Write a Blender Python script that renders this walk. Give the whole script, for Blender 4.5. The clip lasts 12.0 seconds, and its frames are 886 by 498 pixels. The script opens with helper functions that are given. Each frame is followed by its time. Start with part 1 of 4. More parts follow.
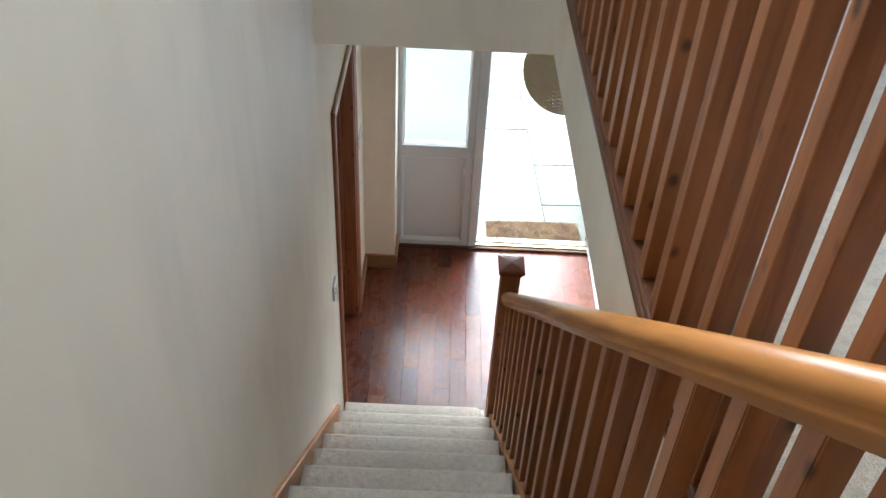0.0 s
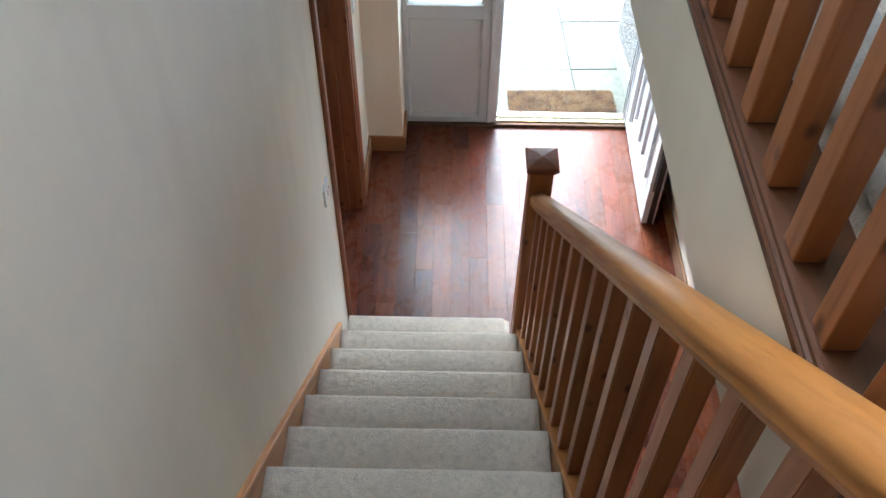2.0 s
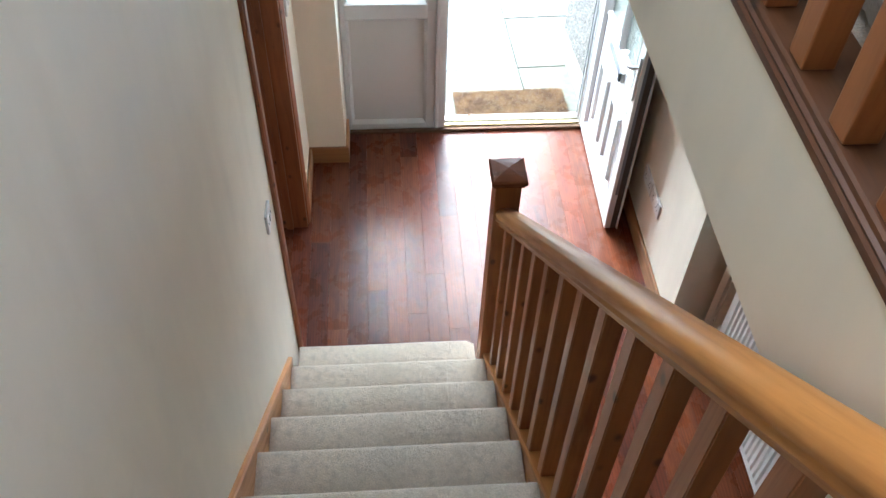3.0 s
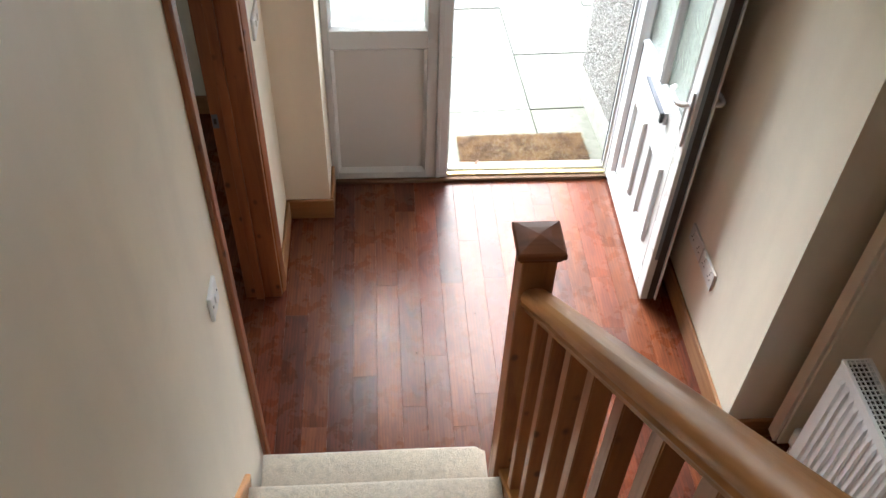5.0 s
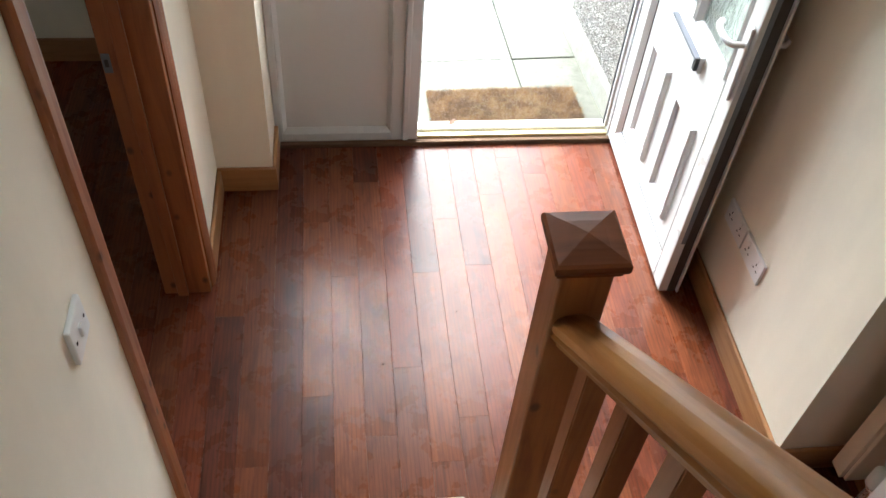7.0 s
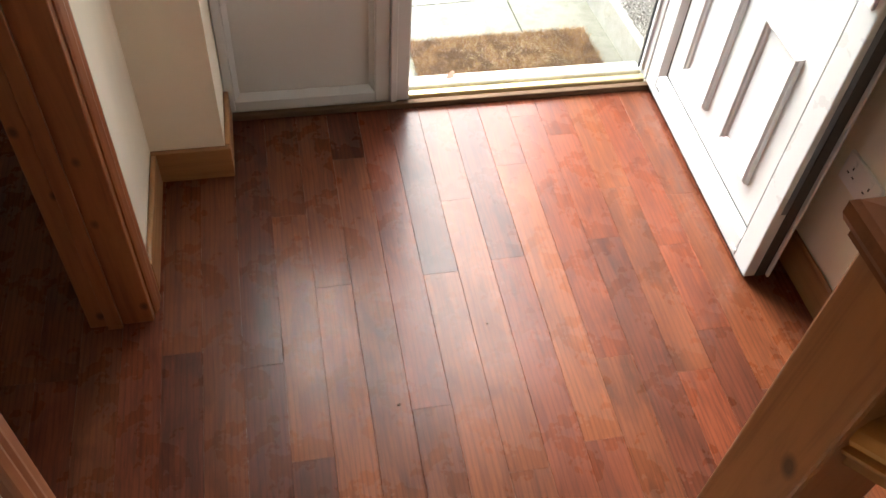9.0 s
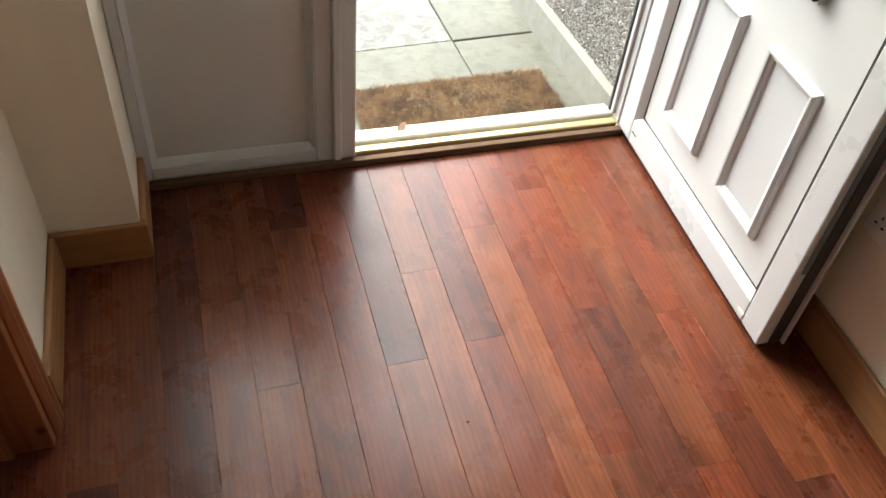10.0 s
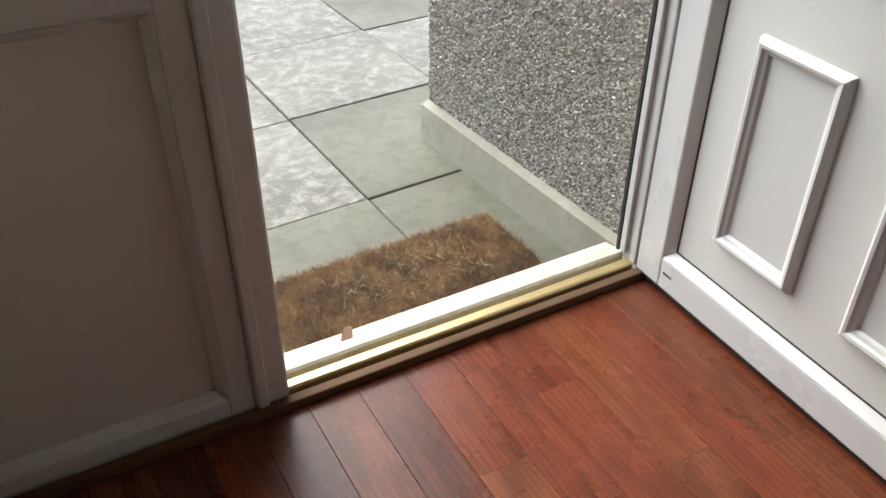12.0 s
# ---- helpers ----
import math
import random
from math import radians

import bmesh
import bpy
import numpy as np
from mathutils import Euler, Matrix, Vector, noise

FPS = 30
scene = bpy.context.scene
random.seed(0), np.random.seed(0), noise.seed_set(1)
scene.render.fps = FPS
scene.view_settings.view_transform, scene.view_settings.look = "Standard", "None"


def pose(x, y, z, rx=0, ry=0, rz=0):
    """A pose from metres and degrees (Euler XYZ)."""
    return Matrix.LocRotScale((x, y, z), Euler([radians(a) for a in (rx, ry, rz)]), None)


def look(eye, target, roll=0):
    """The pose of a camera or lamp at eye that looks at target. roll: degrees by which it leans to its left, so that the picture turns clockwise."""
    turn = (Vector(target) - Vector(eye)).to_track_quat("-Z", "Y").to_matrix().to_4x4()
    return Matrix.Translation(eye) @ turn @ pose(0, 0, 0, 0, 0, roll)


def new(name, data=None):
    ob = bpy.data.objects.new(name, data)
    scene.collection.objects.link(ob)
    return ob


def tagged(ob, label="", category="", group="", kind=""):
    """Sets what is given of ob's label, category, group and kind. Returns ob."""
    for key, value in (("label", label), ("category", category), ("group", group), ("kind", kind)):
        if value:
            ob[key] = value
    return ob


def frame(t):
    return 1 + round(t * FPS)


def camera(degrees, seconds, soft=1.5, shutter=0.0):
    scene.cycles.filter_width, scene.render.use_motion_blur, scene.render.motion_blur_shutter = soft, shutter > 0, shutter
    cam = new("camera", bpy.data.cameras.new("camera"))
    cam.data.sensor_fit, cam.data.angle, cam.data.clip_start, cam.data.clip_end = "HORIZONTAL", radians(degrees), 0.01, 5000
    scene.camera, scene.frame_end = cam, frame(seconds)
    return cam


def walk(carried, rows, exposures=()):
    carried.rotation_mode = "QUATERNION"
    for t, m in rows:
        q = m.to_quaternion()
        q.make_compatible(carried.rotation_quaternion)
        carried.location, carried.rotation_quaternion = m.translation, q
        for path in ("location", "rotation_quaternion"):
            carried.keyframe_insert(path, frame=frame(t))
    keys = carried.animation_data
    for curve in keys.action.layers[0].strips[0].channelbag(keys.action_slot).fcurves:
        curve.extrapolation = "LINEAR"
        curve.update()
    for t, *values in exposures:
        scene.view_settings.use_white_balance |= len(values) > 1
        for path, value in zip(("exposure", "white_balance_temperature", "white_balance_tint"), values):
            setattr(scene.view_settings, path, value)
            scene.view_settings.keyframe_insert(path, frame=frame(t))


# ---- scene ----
cam = camera(54.3, 12.0)
PATH = [
    (0, (0.103, 0.187, 3.933), (0.127, 1.74, 2.671), 3.1),
    (0.5, (0.093, 0.433, 3.921), (0.112, 2.045, 2.736), 3.4),
    (1, (0.06, 0.603, 3.847), (0.187, 2.165, 2.604), 2.8),
    (1.5, (0.108, 0.761, 3.645), (0.107, 2.151, 2.206), 1.7),
    (2, (0.129, 0.868, 3.554), (0.116, 2.191, 2.054), 0.6),
    (2.5, (0.082, 1.008, 3.47), (0.151, 2.315, 1.957), 0.1),
    (3, (0.066, 1.151, 3.368), (0.189, 2.469, 1.869), 2.1),
    (5, (0.096, 1.759, 2.86), (0.228, 3.156, 1.435), 2.4),
    (5.5, (0.113, 1.888, 2.744), (0.25, 3.254, 1.289), 2.1),
    (6, (0.079, 2.037, 2.638), (0.252, 3.358, 1.146), 4.1),
    (6.5, (0.097, 2.202, 2.471), (0.282, 3.546, 1.002), 4.4),
    (7, (0.094, 2.355, 2.356), (0.324, 3.678, 0.874), 5.4),
    (9, (0.016, 2.924, 1.822), (0.344, 4.182, 0.302), 5.2),
    (9.5, (0.03, 3.089, 1.675), (0.402, 4.373, 0.188), 6.4),
    (10, (0.028, 3.23, 1.6), (0.51, 4.531, 0.16), 6.5),
    (10.5, (0.007, 3.389, 1.495), (0.617, 4.69, 0.104), 6.1),
    (11, (0.036, 3.507, 1.404), (0.665, 4.821, 0.033), 4.0),
    (11.5, (0.113, 3.687, 1.304), (0.796, 5.037, -0.004), 1.2),
    (12, (0.108, 3.939, 1.171), (0.898, 5.348, -0.009), 0.5),
]
# the clip's camera holds the hall bright, then stops down towards the daylight
EXPOSURES = [(0.0, 3.2, 5200, 1), (1.5, 3.15, 5050, 1), (3.0, 3.45, 5150, 1), (5.0, 3.24, 5700, 4), (7.0, 3.22, 5700, 3), (9.0, 3.12, 6200, 5), (10.5, 2.3, 6200, 3), (11.5, 2.08, 6100, 5), (12.0, 1.71, 6200, 6)]
walk(cam, [(t, look(eye, target, roll)) for t, eye, target, roll in PATH], EXPOSURES)
SKY, SUN, LAMP_UP, LAMP_ROOF, LAMP_ROOM = 0.15, 1.5, 0.34, 1.75, 0.2

# ---- world, sun, large lights ----
world = bpy.data.worlds.new("world")
scene.world = world
world.use_nodes = True
wn = world.node_tree.nodes
sky = wn.new("ShaderNodeTexSky")
sky.sky_type, sky.sun_disc = "NISHITA", False
sky.sun_elevation, sky.sun_rotation = radians(45), radians(-9)
sky.dust_density, sky.air_density = 3.0, 1.0
wn["Background"].inputs["Strength"].default_value = SKY
world.node_tree.links.new(sky.outputs["Color"], wn["Background"].inputs["Color"])
sun = new("sun", bpy.data.lights.new("sun", "SUN"))
sun.data.energy, sun.data.angle, sun.data.color = SUN, radians(75), (1.0, 0.97, 0.92)
sun.matrix_world = look((-0.5, 11, 6.2), (0.5, 5, 0))

X_LEFT, X_RIGHT, X_RECESS, X_UP = -0.365, 1.365, 1.64, 2.60
Y_BACK, Y_DOOR, Y_GAL, Y_RET = -1.5, 5.07, 3.138, 3.516
Z_CEIL, Z_UP, Z_TOP = 2.487, 2.770, 5.05
X_GAL = 0.522
RISE, GOING, NOSE_Y = 0.206, 0.2395, 3.392
Z_OUT = -0.25


def fill_lamp(name, m, w, h, power, color=(1.0, 0.93, 0.82)):
    lamp = new(name, bpy.data.lights.new(name, "AREA"))
    lamp.data.shape, lamp.data.size, lamp.data.size_y, lamp.data.energy, lamp.data.color = "RECTANGLE", w, h, power, color
    lamp.matrix_world = m
    return lamp


# added lamp in an unseen upstairs window, lights the landing and stairwell
fill_lamp("landing_fill_light", look((X_UP - 0.02, 3.4, 4.1), (0, 2.8, 3.5)), 1.3, 1.1, LAMP_UP)
# added lamp in an unseen roof window, brightens the treads and walls below
ROOF = (-0.15, 0.65, 1.7, 3.0)
fill_lamp("roof_fill_light", look((0.25, 2.35, Z_TOP + 0.03), (0.25, 2.35, 0)), 0.74, 1.24, LAMP_ROOF)
# added lamp in an unseen window of the side room, brightens its doorway
fill_lamp("room_fill_light", look((-2.59, 2.95, 1.6), (0, 2.95, 1.6)), 0.5, 0.6, LAMP_ROOM)


# ---- materials ----
def nodes_of(name):
    m = bpy.data.materials.new(name)
    m.use_nodes = True
    return m, m.node_tree.nodes, m.node_tree.links, m.node_tree.nodes["Principled BSDF"]


def coords(n, l, scale=(1, 1, 1), jitter=True):
    """Object coordinates, shifted by a random amount for each object."""
    tc, mp = n.new("ShaderNodeTexCoord"), n.new("ShaderNodeMapping")
    mp.inputs["Scale"].default_value = scale
    if jitter:
        info, mul = n.new("ShaderNodeObjectInfo"), n.new("ShaderNodeVectorMath")
        comb = n.new("ShaderNodeCombineXYZ")
        for i in range(3):
            l.new(info.outputs["Random"], comb.inputs[i])
        mul.operation = "MULTIPLY_ADD"
        mul.inputs[1].default_value = (37.0, 53.0, 71.0)
        l.new(comb.outputs[0], mul.inputs[0])
        l.new(tc.outputs["Object"], mul.inputs[2])
        l.new(mul.outputs[0], mp.inputs["Vector"])
    else:
        l.new(tc.outputs["Object"], mp.inputs["Vector"])
    return mp.outputs[0]


def noise_tex(n, l, vec, scale, detail=6, rough=0.55, dist=0.0):
    t = n.new("ShaderNodeTexNoise")
    for k, v in (("Scale", scale), ("Detail", detail), ("Roughness", rough), ("Distortion", dist)):
        t.inputs[k].default_value = v
    l.new(vec, t.inputs["Vector"])
    return t.outputs["Fac"]


def ramp(n, l, fac, stops):
    r = n.new("ShaderNodeValToRGB")
    e = r.color_ramp.elements
    while len(e) < len(stops):
        e.new(0.5)
    for el, (p, c) in zip(e, stops):
        el.position, el.color = p, (*c, 1) if len(c) == 3 else c
    l.new(fac, r.inputs["Fac"])
    return r.outputs["Color"]


def mixc(n, l, a, b, fac, mode="MIX"):
    m = n.new("ShaderNodeMix")
    m.data_type, m.blend_type = "RGBA", mode
    for sock, v in ((m.inputs[0], fac), (m.inputs[6], a), (m.inputs[7], b)):
        if isinstance(v, (int, float)):
            sock.default_value = v
        elif isinstance(v, tuple):
            sock.default_value = (*v, 1)
        else:
            l.new(v, sock)
    return m.outputs[2]


def bump(n, l, b, height, strength, distance=0.002, under=None):
    x = n.new("ShaderNodeBump")
    x.inputs["Strength"].default_value, x.inputs["Distance"].default_value = strength, distance
    l.new(height, x.inputs["Height"])
    if under:
        l.new(under, x.inputs["Normal"])
    l.new(x.outputs[0], b.inputs["Normal"])
    return x.outputs[0]


def map_range(n, l, v, a, b, c, d):
    m = n.new("ShaderNodeMapRange")
    for i, k in enumerate((a, b, c, d)):
        m.inputs[i + 1].default_value = k
    l.new(v, m.inputs[0])
    return m.outputs[0]


def shade(c, k):
    return tuple(min(1, v * k) for v in c)


def wood(name, base, dark, axis=2, rough=0.35, coat=0.3, knots=True, grain=9.0):
    """Sawn timber: long grain along one axis, soft tone changes, sparse knots."""
    m, n, l, b = nodes_of(name)
    sc = [grain, grain, grain]
    sc[axis] = grain * 0.07
    vec = coords(n, l, tuple(sc))
    g1 = noise_tex(n, l, vec, 3.0, 8, 0.6, 0.8)
    g2 = noise_tex(n, l, vec, 14.0, 4, 0.6)
    col = ramp(n, l, g1, [(0.32, dark), (0.5, base), (0.72, shade(base, 1.22))])
    col = mixc(n, l, col, shade(dark, 0.75), map_range(n, l, g2, 0.55, 0.8, 0.0, 0.45))
    vec2 = coords(n, l)
    patch = noise_tex(n, l, vec2, 2.2, 3)
    col = mixc(n, l, col, shade(base, 0.78), map_range(n, l, patch, 0.45, 0.75, 0.0, 0.5))
    info = n.new("ShaderNodeObjectInfo")
    col = mixc(n, l, col, shade(dark, 0.9), map_range(n, l, info.outputs["Random"], 0, 1, 0.0, 0.28))
    if knots:
        sk = [26.0, 26.0, 26.0]
        sk[axis] = 17.0
        vk = coords(n, l, tuple(sk))
        vor = n.new("ShaderNodeTexVoronoi")
        vor.inputs["Scale"].default_value = 0.5
        l.new(vk, vor.inputs["Vector"])
        k = map_range(n, l, vor.outputs["Distance"], 0.07, 0.17, 0.92, 0.0)
        col = mixc(n, l, col, shade(dark, 0.28), k)
    l.new(col, b.inputs["Base Color"])
    l.new(map_range(n, l, g1, 0.3, 0.7, rough + 0.08, rough - 0.05), b.inputs["Roughness"])
    b.inputs["Coat Weight"].default_value, b.inputs["Coat Roughness"].default_value = coat, 0.25
    bump(n, l, b, g2, 0.12, 0.001)
    return m


def paint(name, base, rough=0.6, grain=260.0, strength=0.12, mottle=0.06):
    """Emulsion paint on plaster: roller texture, faint uneven patches and upright tone streaks."""
    m, n, l, b = nodes_of(name)
    vec = coords(n, l, jitter=False)
    big, mid = noise_tex(n, l, vec, 1.3, 4), noise_tex(n, l, vec, 9.0, 6, 0.65)
    streak = noise_tex(n, l, coords(n, l, (4.0, 4.0, 0.9), False), 1.0, 4, 0.55)
    col = mixc(n, l, base, shade(base, 1 - 1.6 * mottle), map_range(n, l, big, 0.4, 0.75, 0, 1))
    col = mixc(n, l, col, shade(base, 1 - 2.0 * mottle), map_range(n, l, streak, 0.45, 0.7, 0, 1))
    col = mixc(n, l, col, shade(base, 1 - mottle), map_range(n, l, mid, 0.5, 0.8, 0, 1))
    l.new(col, b.inputs["Base Color"])
    b.inputs["Roughness"].default_value = rough
    fine = noise_tex(n, l, vec, grain, 3)
    first = bump(n, l, b, mid, 0.12, 0.004)
    bump(n, l, b, fine, strength, 0.0012, first)
    return m


def plastic(name, base, rough=0.3, dirt=0.06, spec=0.5):
    m, n, l, b = nodes_of(name)
    vec = coords(n, l)
    a, c = noise_tex(n, l, vec, 3.0, 5), noise_tex(n, l, vec, 40.0, 4)
    col = mixc(n, l, base, shade(base, 1 - 2 * dirt), map_range(n, l, a, 0.5, 0.8, 0, 1))
    col = mixc(n, l, col, shade(base, 1 - 3 * dirt), map_range(n, l, c, 0.66, 0.8, 0, 1))
    l.new(col, b.inputs["Base Color"])
    l.new(map_range(n, l, a, 0.3, 0.8, rough - 0.02, rough + 0.04), b.inputs["Roughness"])
    b.inputs["Specular IOR Level"].default_value = spec
    return m


def metal(name, base, rough=0.3, wear=(0.3, 0.3, 0.3)):
    m, n, l, b = nodes_of(name)
    vec = coords(n, l, (3, 40, 40))
    a = noise_tex(n, l, vec, 4.0, 5)
    l.new(mixc(n, l, base, wear, map_range(n, l, a, 0.5, 0.8, 0, 0.7)), b.inputs["Base Color"])
    b.inputs["Metallic"].default_value = 1.0
    l.new(map_range(n, l, a, 0.3, 0.7, rough, rough + 0.2), b.inputs["Roughness"])
    return m


def laminate(name, base, dark, figure=0.4):
    """Printed hardwood laminate board: satin lacquer, flowing figure along the board."""
    m, n, l, b = nodes_of(name)
    vec = coords(n, l, (10, 0.9, 10))
    vec_f = coords(n, l, (34, 1.6, 34))
    g1 = noise_tex(n, l, vec, 1.6, 5, 0.55, 1.6)
    g2 = noise_tex(n, l, vec_f, 3.2, 6, 0.6, 0.4)
    vec_b = coords(n, l, (14, 3.2, 14))
    g3 = noise_tex(n, l, vec_b, 1.1, 5, 0.55, 1.4)
    info = n.new("ShaderNodeObjectInfo")
    col = ramp(n, l, g1, [(0.28, dark), (0.47, base), (0.62, shade(base, 1.15)), (0.8, shade(dark, 1.1))])
    col = mixc(n, l, col, shade(dark, 0.45), map_range(n, l, g2, 0.5, 0.78, 0.0, figure))
    col = mixc(n, l, col, shade(dark, 0.6), map_range(n, l, g3, 0.48, 0.68, 0.0, 0.7))
    col = mixc(n, l, col, shade(dark, 0.8), map_range(n, l, info.outputs["Random"], 0, 1, 0.0, 0.22))
    ring = n.new("ShaderNodeTexWave")
    ring.wave_type, ring.bands_direction = "BANDS", "X"
    for k, v in (("Scale", 2.6), ("Distortion", 7.0), ("Detail", 3.0), ("Detail Scale", 0.7), ("Detail Roughness", 0.5)):
        ring.inputs[k].default_value = v
    l.new(coords(n, l, (9, 1.1, 9)), ring.inputs["Vector"])
    col = mixc(n, l, col, shade(dark, 0.6), map_range(n, l, ring.outputs["Fac"], 0.55, 1.0, 0.0, 0.42))
    pores = noise_tex(n, l, coords(n, l, (90, 5, 90)), 3.0, 4, 0.7, 0.2)
    col = mixc(n, l, col, shade(dark, 0.35), map_range(n, l, pores, 0.54, 0.72, 0.0, 0.42))
    col = mixc(n, l, col, shade(base, 1.5), map_range(n, l, pores, 0.44, 0.28, 0.0, 0.45))
    l.new(col, b.inputs["Base Color"])
    dust = noise_tex(n, l, coords(n, l, jitter=False), 7.0, 5, 0.6)
    l.new(map_range(n, l, dust, 0.35, 0.75, 0.24, 0.36), b.inputs["Roughness"])
    b.inputs["Specular IOR Level"].default_value = 0.24
    bump(n, l, b, g2, 0.10, 0.0006)
    return m


def carpet_mat(name, base):
    m, n, l, b = nodes_of(name)
    vec = coords(n, l, jitter=False)
    tuft, clump, wide = noise_tex(n, l, vec, 260, 3, 0.7), noise_tex(n, l, vec, 38, 5, 0.6), noise_tex(n, l, vec, 6, 4)
    col = ramp(n, l, tuft, [(0.3, shade(base, 0.72)), (0.55, base), (0.75, shade(base, 1.15))])
    col = mixc(n, l, col, shade(base, 0.62), map_range(n, l, clump, 0.48, 0.7, 0, 0.6))
    col = mixc(n, l, col, shade(base, 0.72), map_range(n, l, wide, 0.45, 0.75, 0, 0.6))
    l.new(col, b.inputs["Base Color"])
    b.inputs["Roughness"].default_value = 0.95
    b.inputs["Specular IOR Level"].default_value = 0.1
    b.inputs["Sheen Weight"].default_value = 0.35
    first = bump(n, l, b, clump, 0.8, 0.010)
    bump(n, l, b, tuft, 1.0, 0.006, first)
    return m


def stone_mat(name, base, lichen, speck=0.35, rough=0.85):
    m, n, l, b = nodes_of(name)
    vec = coords(n, l)
    wide, mid, fine = noise_tex(n, l, vec, 2.4, 5, 0.6), noise_tex(n, l, vec, 16, 8, 0.75, 0.3), noise_tex(n, l, vec, 180, 3, 0.7)
    col = ramp(n, l, wide, [(0.3, shade(base, 0.72)), (0.5, base), (0.72, shade(base, 1.2))])
    col = mixc(n, l, col, lichen, map_range(n, l, mid, 0.46, 0.68, 0, 0.8))
    col = mixc(n, l, col, shade(base, 0.6), map_range(n, l, fine, 0.55, 0.8, 0, speck))
    l.new(col, b.inputs["Base Color"])
    b.inputs["Roughness"].default_value = rough
    first = bump(n, l, b, mid, 0.55, 0.008)
    bump(n, l, b, fine, 0.4, 0.002, first)
    return m


def island_mat(name, stops, rough=0.8, grain=300.0, patch=0.0):
    """Many small joined pieces, each with its own tone."""
    m, n, l, b = nodes_of(name)
    geo = n.new("ShaderNodeNewGeometry")
    col = ramp(n, l, geo.outputs["Random Per Island"], stops)
    f = noise_tex(n, l, coords(n, l, jitter=False), grain, 3)
    col = mixc(n, l, col, (0.1, 0.09, 0.08), map_range(n, l, f, 0.5, 0.8, 0, 0.35))
    if patch:
        w = noise_tex(n, l, coords(n, l, jitter=False), 9.0, 5, 0.65, 0.5)
        col = mixc(n, l, col, (0.035, 0.020, 0.010), map_range(n, l, w, 0.45, 0.60, 0, patch))
    l.new(col, b.inputs["Base Color"])
    b.inputs["Roughness"].default_value = rough
    return m


def glass_mat(name, wavy=0.0, tint=(0.9, 0.97, 0.94), scale=26.0):
    m, n, l, b = nodes_of(name)
    b.inputs["Base Color"].default_value = (*tint, 1)
    b.inputs["Transmission Weight"].default_value, b.inputs["IOR"].default_value = 1.0, 1.45
    b.inputs["Roughness"].default_value = 0.02 if not wavy else 0.06
    if wavy:
        f = noise_tex(n, l, coords(n, l, (1, 1, 0.45), False), scale, 4, 0.6, 2.0)
        bump(n, l, b, f, wavy, 0.006)
    return m


M_CREAM = paint("cream_emulsion", (0.87, 0.79, 0.645), 0.62)
M_CEILING = paint("white_ceiling_emulsion", (0.80, 0.78, 0.73), 0.75)
M_PINE = wood("varnished_pine", (0.34, 0.130, 0.041), (0.19, 0.060, 0.018), 2, coat=0.1)
M_PINE_LONG = wood("varnished_pine_rail", (0.42, 0.180, 0.042), (0.31, 0.120, 0.027), 1, rough=0.36, coat=0.08, knots=False)
M_PINE_LONG.node_tree.nodes["Principled BSDF"].inputs["Specular IOR Level"].default_value = 0.32
M_PINE_CAP = wood("stained_pine_cap", (0.20, 0.066, 0.022), (0.12, 0.038, 0.012), 0, rough=0.5, coat=0.0, knots=False)
M_PINE_CAP.node_tree.nodes["Principled BSDF"].inputs["Specular IOR Level"].default_value = 0.25
M_PINE_X = wood("varnished_pine_cross", (0.37, 0.150, 0.050), (0.21, 0.070, 0.021), 0)
M_BASE = wood("dark_varnished_pine", (0.120, 0.046, 0.017), (0.070, 0.024, 0.009), 1, coat=0.1)
M_BASE_X = wood("dark_varnished_pine_cross", (0.120, 0.046, 0.017), (0.070, 0.024, 0.009), 0, coat=0.1)
M_TRIM = wood("dark_oak_trim", (0.10, 0.052, 0.022), (0.055, 0.028, 0.012), 0, rough=0.85, coat=0.0, knots=False)
M_STRING = wood("pale_pine_string", (0.52, 0.25, 0.090), (0.36, 0.155, 0.050), 1, coat=0.1)
M_LINING = wood("red_stained_pine", (0.29, 0.096, 0.031), (0.185, 0.054, 0.018), 2, coat=0.1)
M_SKIRT = wood("oak_skirting", (0.36, 0.175, 0.065), (0.24, 0.105, 0.036), 1, rough=0.4, knots=False)
M_SKIRT_X = wood("oak_skirting_cross", (0.36, 0.175, 0.065), (0.24, 0.105, 0.036), 0, rough=0.4, knots=False)
M_FLOOR = {
    "red": laminate("laminate_red", (0.168, 0.0430, 0.0185), (0.092, 0.0220, 0.0105)),
    "tan": laminate("laminate_tan", (0.195, 0.0590, 0.0230), (0.120, 0.0335, 0.0140), 0.40),
    "dark": laminate("laminate_dark", (0.108, 0.0310, 0.0160), (0.058, 0.0170, 0.0105), 0.5),
    "brown": laminate("laminate_brown", (0.155, 0.0465, 0.0195), (0.090, 0.0260, 0.0120), 0.45),
}
M_CARPET = carpet_mat("beige_carpet", (0.80, 0.69, 0.54))
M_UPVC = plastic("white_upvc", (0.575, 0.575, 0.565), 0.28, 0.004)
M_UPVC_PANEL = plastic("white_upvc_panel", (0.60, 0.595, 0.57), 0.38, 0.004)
M_WHITE = plastic("white_plastic", (0.78, 0.77, 0.74), 0.35, 0.03)
M_RADIATOR = plastic("white_enamel", (0.80, 0.79, 0.77), 0.3, 0.03)
M_BLACK = plastic("black_rubber", (0.018, 0.017, 0.016), 0.6, 0.2)
M_SEAL = plastic("dirty_gasket", (0.035, 0.027, 0.022), 0.6, 0.25)
M_GREY = plastic("grey_edge", (0.13, 0.14, 0.165), 0.4, 0.1)
M_BRASS = metal("gold_anodised_strip", (0.76, 0.62, 0.33), 0.34, (0.40, 0.33, 0.18))
